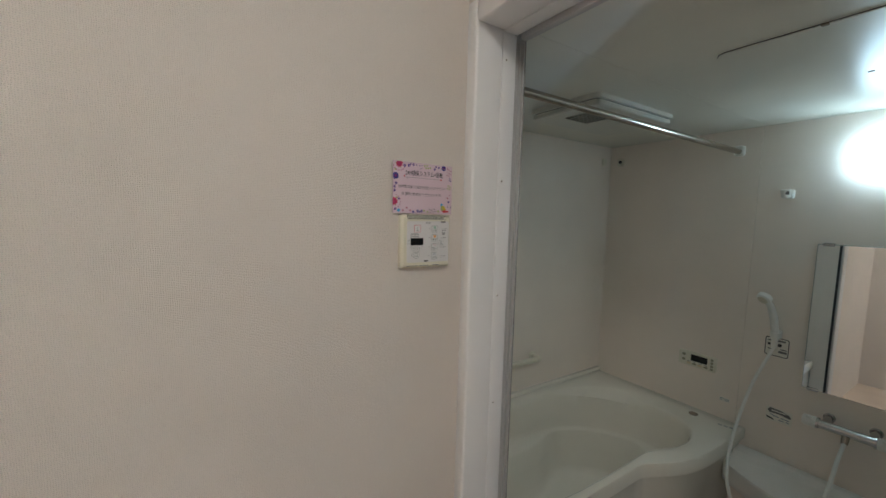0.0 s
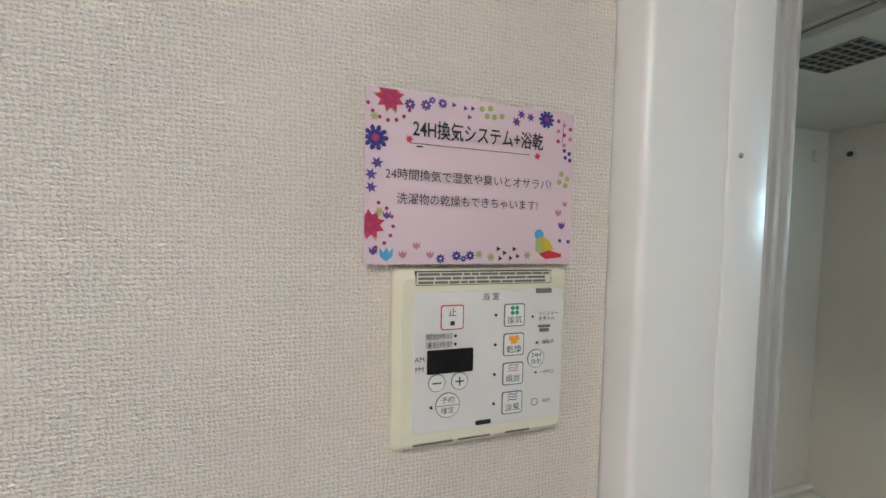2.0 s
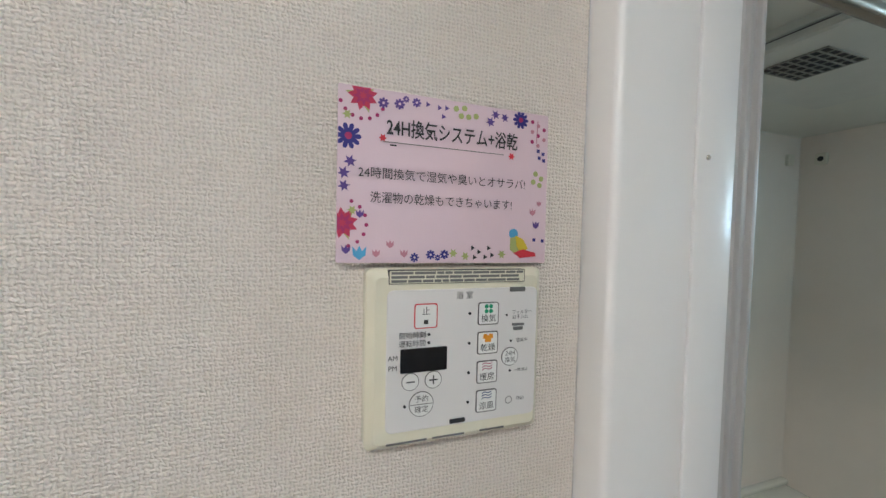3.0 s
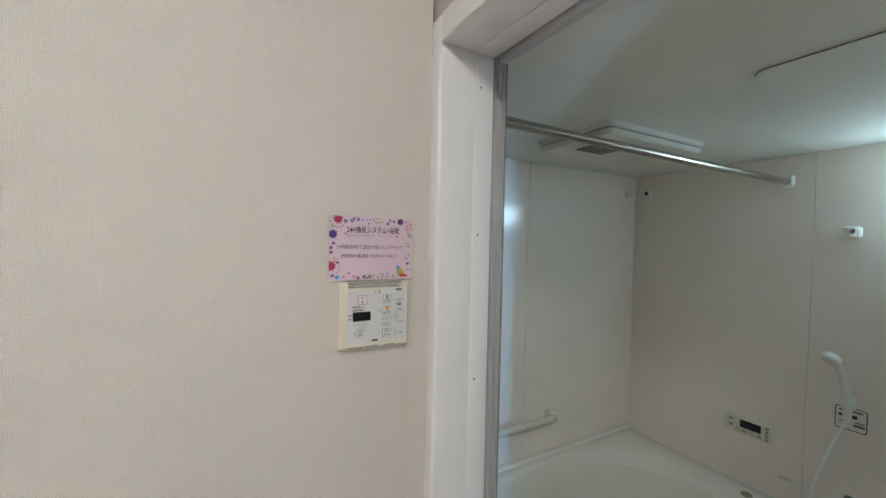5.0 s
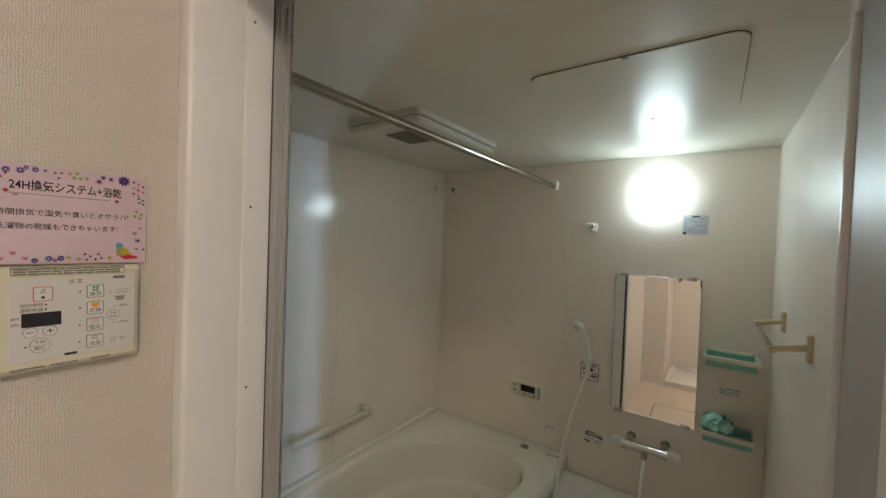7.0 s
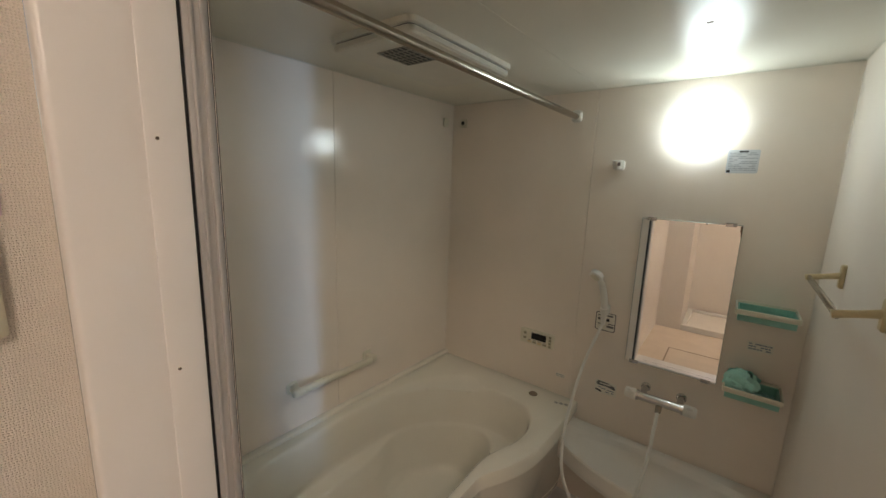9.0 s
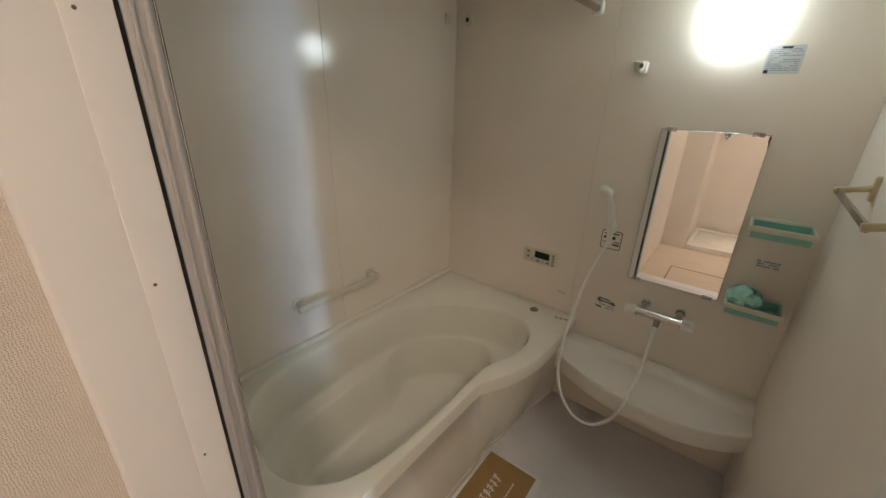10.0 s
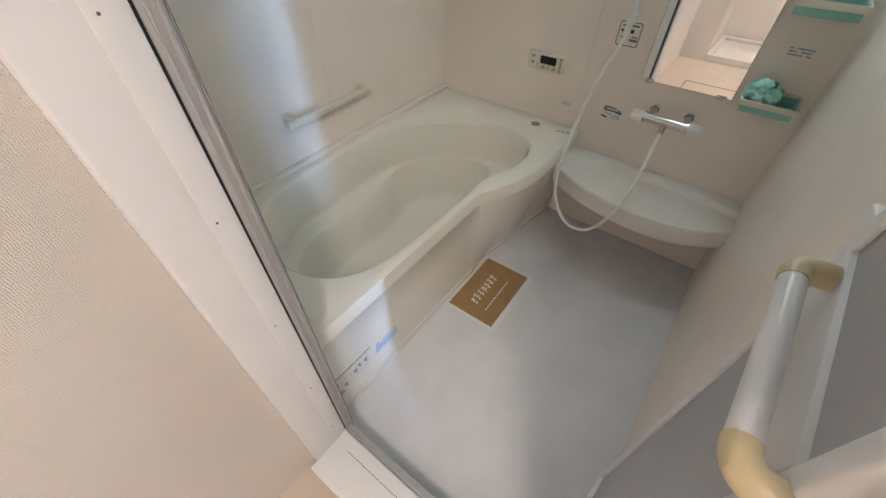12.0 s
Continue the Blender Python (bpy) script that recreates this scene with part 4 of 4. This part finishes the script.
ROSE = plain("rose_print", (0.48, 0.20, 0.26, 1), 0.6)
YELLOW = plain("yellow_print", (0.58, 0.44, 0.03, 1), 0.6)

PX0, PX1, PZ0, PZ1 = 0.536, 0.657, 1.394, 1.5065
control = thing("dryer_control_panel", 0.596, WALL_Y, 1.394, "ivory wall control panel with buttons and small display", "control panel")
PM = facing((PX0 + PX1) / 2, WALL_Y - 0.002, (PZ0 + PZ1) / 2, "-y")
PW, PH = PX1 - PX0, PZ1 - PZ0
part("plate", slab(rounded(PW, PH, 0.004, 4), PM @ Matrix.Translation((0, 0, -0.003)), 0.017, 0.005), PLATE, control, "ivory plastic plate")
part("face", slab(rounded(0.104, 0.088, 0.004, 4, 0.0035, -0.0005), PM, 0.0150, 0.0004), PANEL_FACE, control, "pale grey printed face")


def at(u, v):
    return (u / (u + 1.27 * (1 - u)) - 0.5) * PW, (0.5 - v) * PH


def panel_shape(name, outline, z, material, label=""):
    return part(name, slab(outline, PM, z), material, control, label)


def panel_text(text, u, v, size, material=INK, parent=None):
    x, y = at(u, v)
    return part("caption", lettering(text, size, PM @ Matrix.Translation((x, y, 0.0159))), material, parent or control, smooth=False)


def ring(r0, r1, cx, cy, z0, n=28, m=None):
    bm = bmesh.new()
    m = m or PM
    a = [bm.verts.new(m @ Vector((x, y, z0))) for x, y in disc(r0, n, cx, cy)]
    b = [bm.verts.new(m @ Vector((x, y, z0))) for x, y in disc(r1, n, cx, cy)]
    for i in range(n):
        bm.faces.new((a[i], a[(i + 1) % n], b[(i + 1) % n], b[i]))
    return bm


def square_button(u, v, w, h, edge, word, word_size, word_dv):
    x, y = at(u, v)
    rim = panel_shape("button", rounded(w, h, 0.0016, 3, x, y), 0.0155, edge)
    part("button_face", slab(rounded(w - 0.0014, h - 0.0014, 0.0013, 3, x, y), PM, 0.0157), BUTTON, rim)
    if word:
        panel_text(word, u, v + word_dv, word_size)
    return x, y


def round_button(u, v, r):
    x, y = at(u, v)
    rim = panel_shape("button", disc(r, 28, x, y), 0.0155, GREY_INK)
    part("button_face", slab(disc(r - 0.0005, 28, x, y), PM, 0.0157), BUTTON, rim)
    return x, y


def dot(u, v, r=0.0009):
    panel_shape("indicator", disc(r, 12, *at(u, v)), 0.0158, INK)


# the notice strip at the top: small print as bars
x, y = at(0.55, 0.043)
panel_shape("notice", rounded(0.093, 0.0085, 0.0005, 2, x, y), 0.0146, INK)
panel_shape("notice", rounded(0.0922, 0.0077, 0.0005, 2, x, y), 0.0147, PLATE)
rng = random.Random(2)
for row in range(3):
    bx = x - 0.045
    while bx < x + 0.041:
        w = rng.uniform(0.004, 0.014)
        w = min(w, x + 0.045 - bx)
        by = y + 0.0025 - 0.0025 * row
        panel_shape("print", [(bx, by - 0.0008), (bx + w, by - 0.0008), (bx + w, by + 0.0008), (bx, by + 0.0008)], 0.0149, GREY_INK)
        bx += w + 0.0009
panel_text("浴 室", 0.57, 0.152, 0.0052)
x, y = at(0.86, 0.125)
panel_shape("print", rounded(0.0115, 0.003, 0.0005, 2, x, y), 0.0158, GREY_INK)
x, y = square_button(0.352, 0.258, 0.0150, 0.0155, RED, "止", 0.0056, -0.025)
panel_shape("icon", [(x - 0.0014, y - 0.0050), (x + 0.0014, y - 0.0050), (x + 0.0014, y - 0.0024), (x - 0.0014, y - 0.0024)], 0.0159, INK)
panel_text("開始時刻", 0.275, 0.362, 0.0043)
panel_text("運転時間", 0.275, 0.408, 0.0043)
dot(0.372, 0.362)
dot(0.372, 0.408)
x, y = at(0.345, 0.500)
panel_shape("display", rounded(0.0300, 0.0148, 0.0008, 3, x, y), 0.0160, BLACK_GLOSS, "black display window")
panel_text("AM", 0.160, 0.480, 0.0044)
panel_text("PM", 0.160, 0.535, 0.0044)
for u, plus in ((0.268, False), (0.402, True)):
    x, y = round_button(u, 0.618, 0.0056)
    panel_shape("icon", [(x - 0.0028, y - 0.0004), (x + 0.0028, y - 0.0004), (x + 0.0028, y + 0.0004), (x - 0.0028, y + 0.0004)], 0.0159, INK)
    if plus:
        panel_shape("icon", [(x - 0.0004, y - 0.0028), (x + 0.0004, y - 0.0028), (x + 0.0004, y + 0.0028), (x - 0.0004, y + 0.0028)], 0.01592, INK)
x, y = round_button(0.335, 0.748, 0.0080)
panel_text("予約", 0.335, 0.720, 0.0046)
panel_text("確定", 0.335, 0.778, 0.0046)
panel_shape("icon", [(x - 0.007, y - 0.0002), (x + 0.007, y - 0.0002), (x + 0.007, y + 0.0002), (x - 0.007, y + 0.0002)], 0.0159, GREY_INK)
dot(0.236, 0.752)
for k, word in enumerate(("換気", "乾燥", "暖房", "涼風")):
    v = 0.262 + 0.172 * k
    x, y = square_button(0.705, v, 0.0150, 0.0150, GREY_INK, word, 0.0054, 0.030)
    dot(0.602, v - 0.005)
    if k == 0:
        for i in range(4):
            panel_shape("icon", disc(0.0014, 12, x + 0.0016 * (1 if i % 2 else -1), y + 0.0032 + 0.0016 * (1 if i > 1 else -1)), 0.0159, GREEN)
    elif k == 1:
        panel_shape("icon", [(x - 0.0022, y + 0.0006), (x + 0.0022, y + 0.0006), (x + 0.0022, y + 0.0028), (x + 0.0038, y + 0.0030), (x + 0.0032, y + 0.0058), (x + 0.0012, y + 0.0060), (x, y + 0.0048), (x - 0.0012, y + 0.0060), (x - 0.0032, y + 0.0058), (x - 0.0038, y + 0.0030), (x - 0.0022, y + 0.0028)], 0.0159, ORANGE)
    else:
        for i in range(3):
            pts = [(x - 0.0036 + 0.0072 * t / 8, y + 0.0012 + 0.0018 * i + 0.0006 * math.sin(t * 0.8) + 0.0012 * t / 8) for t in range(9)]
            panel_shape("icon", pts + [(a, b + 0.0006) for a, b in reversed(pts)], 0.0159, ROSE if k == 2 else SLATE)
round_button(0.828, 0.528, 0.0063)
panel_text("24H", 0.828, 0.508, 0.0043)
panel_text("換気", 0.828, 0.548, 0.0040)
panel_text("フィルター", 0.885, 0.262, 0.0031)
panel_text("お手入れ", 0.877, 0.292, 0.0031)
dot(0.805, 0.277, 0.0007)
panel_text("運転中", 0.888, 0.433, 0.0030)
dot(0.832, 0.434, 0.0007)
panel_text("一時停止", 0.888, 0.614, 0.0028)
dot(0.830, 0.614, 0.0007)
part("icon", ring(0.0026, 0.0021, *at(0.826, 0.790), 0.0158), GREY_INK, control, smooth=False)
panel_text("時計", 0.888, 0.790, 0.0032)
x, y = at(0.868, 0.350)
panel_shape("print", rounded(0.009, 0.0016, 0.0004, 2, x, y + 0.0015), 0.0158, GREY_INK)
panel_shape("print", rounded(0.007, 0.0022, 0.0004, 2, x, y - 0.0012), 0.0158, GREY_INK)
x, y = at(0.545, 0.872)
panel_shape("maker_mark", rounded(0.0105, 0.0026, 0.0006, 2, x, y), 0.0158, INK)
for k in range(3):
    x, y = at(0.255 + 0.245 * k, 0.958)
    panel_shape("print", rounded(0.026 - 0.004 * k, 0.0012, 0.0004, 2, x, y), 0.0144, GREY_INK)

# ---- pink notice card above it ----
CW, CH = 0.1475, 0.1062
card = thing("notice_card", 0.5915, WALL_Y, 1.508, "pink notice card with printed flowers above the control panel", "card")
CM = facing(0.5925, WALL_Y - 0.0045, 1.5625, "-y") @ pose(0, 0, 0, -1.0, 1.2, -0.3)
part("card_sheet", slab(rounded(CW, CH, 0.0012, 3), CM @ Matrix.Translation((0, 0, -0.0005)), 0.0005), PINK, card)
for sx in (-1, 1):
    part("tape", slab(rounded(0.014, 0.012, 0.001, 2, sx * 0.058, 0.040), CM @ Matrix.Translation((0, 0, -0.0030)), 0.0024), PAPER_WHITE, card)


def cat(u, v):
    return (u / (u + 1.22 * (1 - u)) - 0.5) * CW, (0.5 - v) * CH


def petals(n, r0, r1, cx, cy, turn=0.0):
    """A flower or star outline with n lobes."""
    return [(cx + (r0 if k % 2 else r1) * math.cos(math.pi * k / n + turn), cy + (r0 if k % 2 else r1) * math.sin(math.pi * k / n + turn)) for k in range(2 * n)]


def lobed(n, r, cx, cy, steps=6):
    out = []
    for k in range(n * steps):
        a = 2 * math.pi * k / (n * steps)
        q = r * (0.55 + 0.45 * abs(math.cos(n * a / 2)) ** 0.6)
        out.append((cx + q * math.cos(a), cy + q * math.sin(a)))
    return out


def clip_to_card(pts):
    return [(min(max(x, -CW / 2 + 0.0004), CW / 2 - 0.0004), min(max(y, -CH / 2 + 0.0004), CH / 2 - 0.0004)) for x, y in pts]


def bloom(name, pts, material, z=0.0003):
    part(name, slab(clip_to_card(pts), CM, z), material, card, smooth=False)


def card_text(text, u, v, size, squeeze=1.0, bold=0.0):
    x, y = cat(u, v)
    part("writing", lettering(text, size, CM @ Matrix.Translation((x, y, 0.0005)), squeeze=squeeze, bold=bold), INK, card, smooth=False)


card_text("24H換気システム+浴乾", 0.562, 0.215, 0.0122, 0.74, 0.014)
card_text("24時間換気で湿気や臭いとオサラバ!", 0.53, 0.485, 0.0075, 0.96)
card_text("洗濯物の乾燥もできちゃいます!", 0.52, 0.625, 0.0075, 0.93)
x, y = cat(0.52, 0.295)
bloom("rule", [(x - 0.042, y - 0.0003), (x + 0.042, y - 0.0003), (x + 0.042, y + 0.0002), (x - 0.042, y + 0.0002)], GREY_INK)
x, y = cat(0.265, 0.312)
bloom("print", [(x - 0.002, y - 0.0004), (x + 0.002, y - 0.0004), (x + 0.002, y + 0.0004), (x - 0.002, y + 0.0004)], INK)
for u, v in ((0.215, 0.275), (0.828, 0.300)):
    bloom("star", petals(6, 0.0014, 0.0026, *cat(u, v)), RED)
for u, v, r in ((0.118, 0.05, 0.0095), (0.03, 0.775, 0.0098)):
    bloom("leaf", petals(3, r * 0.35, r * 1.12, *cat(u, v), 0.9), OLIVE, 0.0002)
    bloom("flower", petals(9, r * 0.62, r * 0.96, *cat(u, v), 0.3), CRIMSON)
    bloom("flower", petals(8, r * 0.36, r * 0.66, *cat(u, v), 0.1), MAGENTA, 0.0004)
    bloom("flower", petals(7, r * 0.14, r * 0.30, *cat(u, v), 0.5), CRIMSON, 0.0005)
    for k in range(7):
        a = radians(200 + 22 * k) if v < 0.5 else radians(-75 + 24 * k)
        x, y = cat(u, v)
        bloom("berry", disc(0.0012, 10, x + r * 1.45 * math.cos(a), y + r * 1.45 * math.sin(a)), MAGENTA)
for u, v, r in ((0.052, 0.285, 0.0078), (0.868, 0.055, 0.0062)):
    bloom("flower", lobed(10, r, *cat(u, v)), NAVY)
    bloom("flower", disc(r * 0.28, 14, *cat(u, v)), MAGENTA, 0.0005)
for u, v, r in ((0.215, 0.075, 0.0034), (0.292, 0.068, 0.0034), (0.322, 0.035, 0.0022), (0.372, 0.045, 0.0030), (0.375, 0.968, 0.0030), (0.452, 0.950, 0.0032), (0.486, 0.968, 0.0021), (0.518, 0.948, 0.0032)):
    bloom("flower", lobed(8, r, *cat(u, v)), PURPLE if v < 0.5 else NAVY)
    bloom("flower", disc(r * 0.25, 10, *cat(u, v)), PINK, 0.0005)
for u, v, r in ((0.725, 0.095, 0.0036), (0.748, 0.045, 0.0034), (0.792, 0.055, 0.0032), (0.062, 0.425, 0.0040), (0.032, 0.492, 0.0040), (0.034, 0.565, 0.0038)):
    bloom("star", petals(6, r * 0.45, r, *cat(u, v), 0.2), PURPLE)
for u, v in ((0.560, 0.045), (0.600, 0.035), (0.620, 0.085), (0.655, 0.075), (0.585, 0.085), (0.945, 0.40), (0.972, 0.43), (0.935, 0.455), (0.965, 0.475)):
    bloom("leaf", disc(0.0019, 12, *cat(u, v)), OLIVE)
for u, v in ((0.560, 0.940), (0.618, 0.958), (0.792, 0.945), (0.045, 0.165), (0.075, 0.700)):
    bloom("star", petals(6, 0.0015, 0.0031, *cat(u, v)), OLIVE)
for k, (u, v) in enumerate(((0.425, 0.045), (0.480, 0.055), (0.515, 0.050), (0.500, 0.105), (0.652, 0.905), (0.682, 0.930), (0.728, 0.905), (0.712, 0.962), (0.745, 0.950), (0.662, 0.965))):
    bloom("triangle", disc(0.0019, 3, *cat(u, v)), PURPLE if k < 4 else INK)
for u, v in ((0.955, 0.245), (0.978, 0.262), (0.960, 0.290), (0.982, 0.305), (0.945, 0.845), (0.985, 0.85)):
    x, y = cat(u, v)
    bloom("square", [(x - 0.0011, y - 0.0011), (x + 0.0011, y - 0.0013), (x + 0.0013, y + 0.0011), (x - 0.0011, y + 0.0011)], NAVY)
for k in range(8):
    u, v = 0.925 + 0.028 * (k % 3), 0.055 + 0.022 * k
    bloom("berry", disc(0.0014, 10, *cat(u, v)), ROSE if k % 2 else MAGENTA)
x, y = cat(0.945, 0.12)
bloom("stem", [(x - 0.0002, y - 0.008), (x + 0.0003, y - 0.008), (x + 0.0012, y + 0.008), (x + 0.0007, y + 0.008)], ROSE)


def tulip(u, v, s, material):
    x, y = cat(u, v)
    bloom("tulip", [(x - s, y + s), (x - s * 0.9, y - s * 0.3), (x, y - s), (x + s * 0.9, y - s * 0.3), (x + s, y + s), (x + s * 0.4, y + s * 0.3), (x, y + s * 1.1), (x - s * 0.4, y + s * 0.3)], material)


for u, v, s, c in ((0.048, 0.925, 0.0026, PURPLE), (0.112, 0.945, 0.0042, SKY), (0.192, 0.945, 0.0024, ROSE), (0.258, 0.892, 0.0024, ROSE), (0.325, 0.945, 0.0024, ROSE), (0.112, 0.72, 0.0024, PURPLE), (0.935, 0.66, 0.0024, ROSE), (0.952, 0.745, 0.0026, PURPLE), (0.965, 0.60, 0.0018, ROSE)):
    tulip(u, v, s, c)
# a bright printed motif in plain colour shapes
x, y = cat(0.868, 0.875)
bloom("motif", disc(0.0036, 16, x - 0.0036, y + 0.0072), SKY)
bloom("motif", [(x - 0.0062, y + 0.004), (x - 0.001, y + 0.0058), (x + 0.003, y - 0.001), (x - 0.001, y - 0.0075), (x - 0.0062, y - 0.004)], OLIVE, 0.0004)
bloom("motif", [(x - 0.0022, y + 0.006), (x + 0.004, y + 0.0035), (x + 0.0082, y - 0.003), (x + 0.002, y - 0.0062), (x - 0.0012, y - 0.001)], YELLOW, 0.0006)
bloom("motif", [(x - 0.0035, y - 0.0062), (x + 0.004, y - 0.0036), (x + 0.0145, y - 0.0062), (x + 0.0145, y - 0.0085), (x + 0.002, y - 0.0098)], RED, 0.0007)
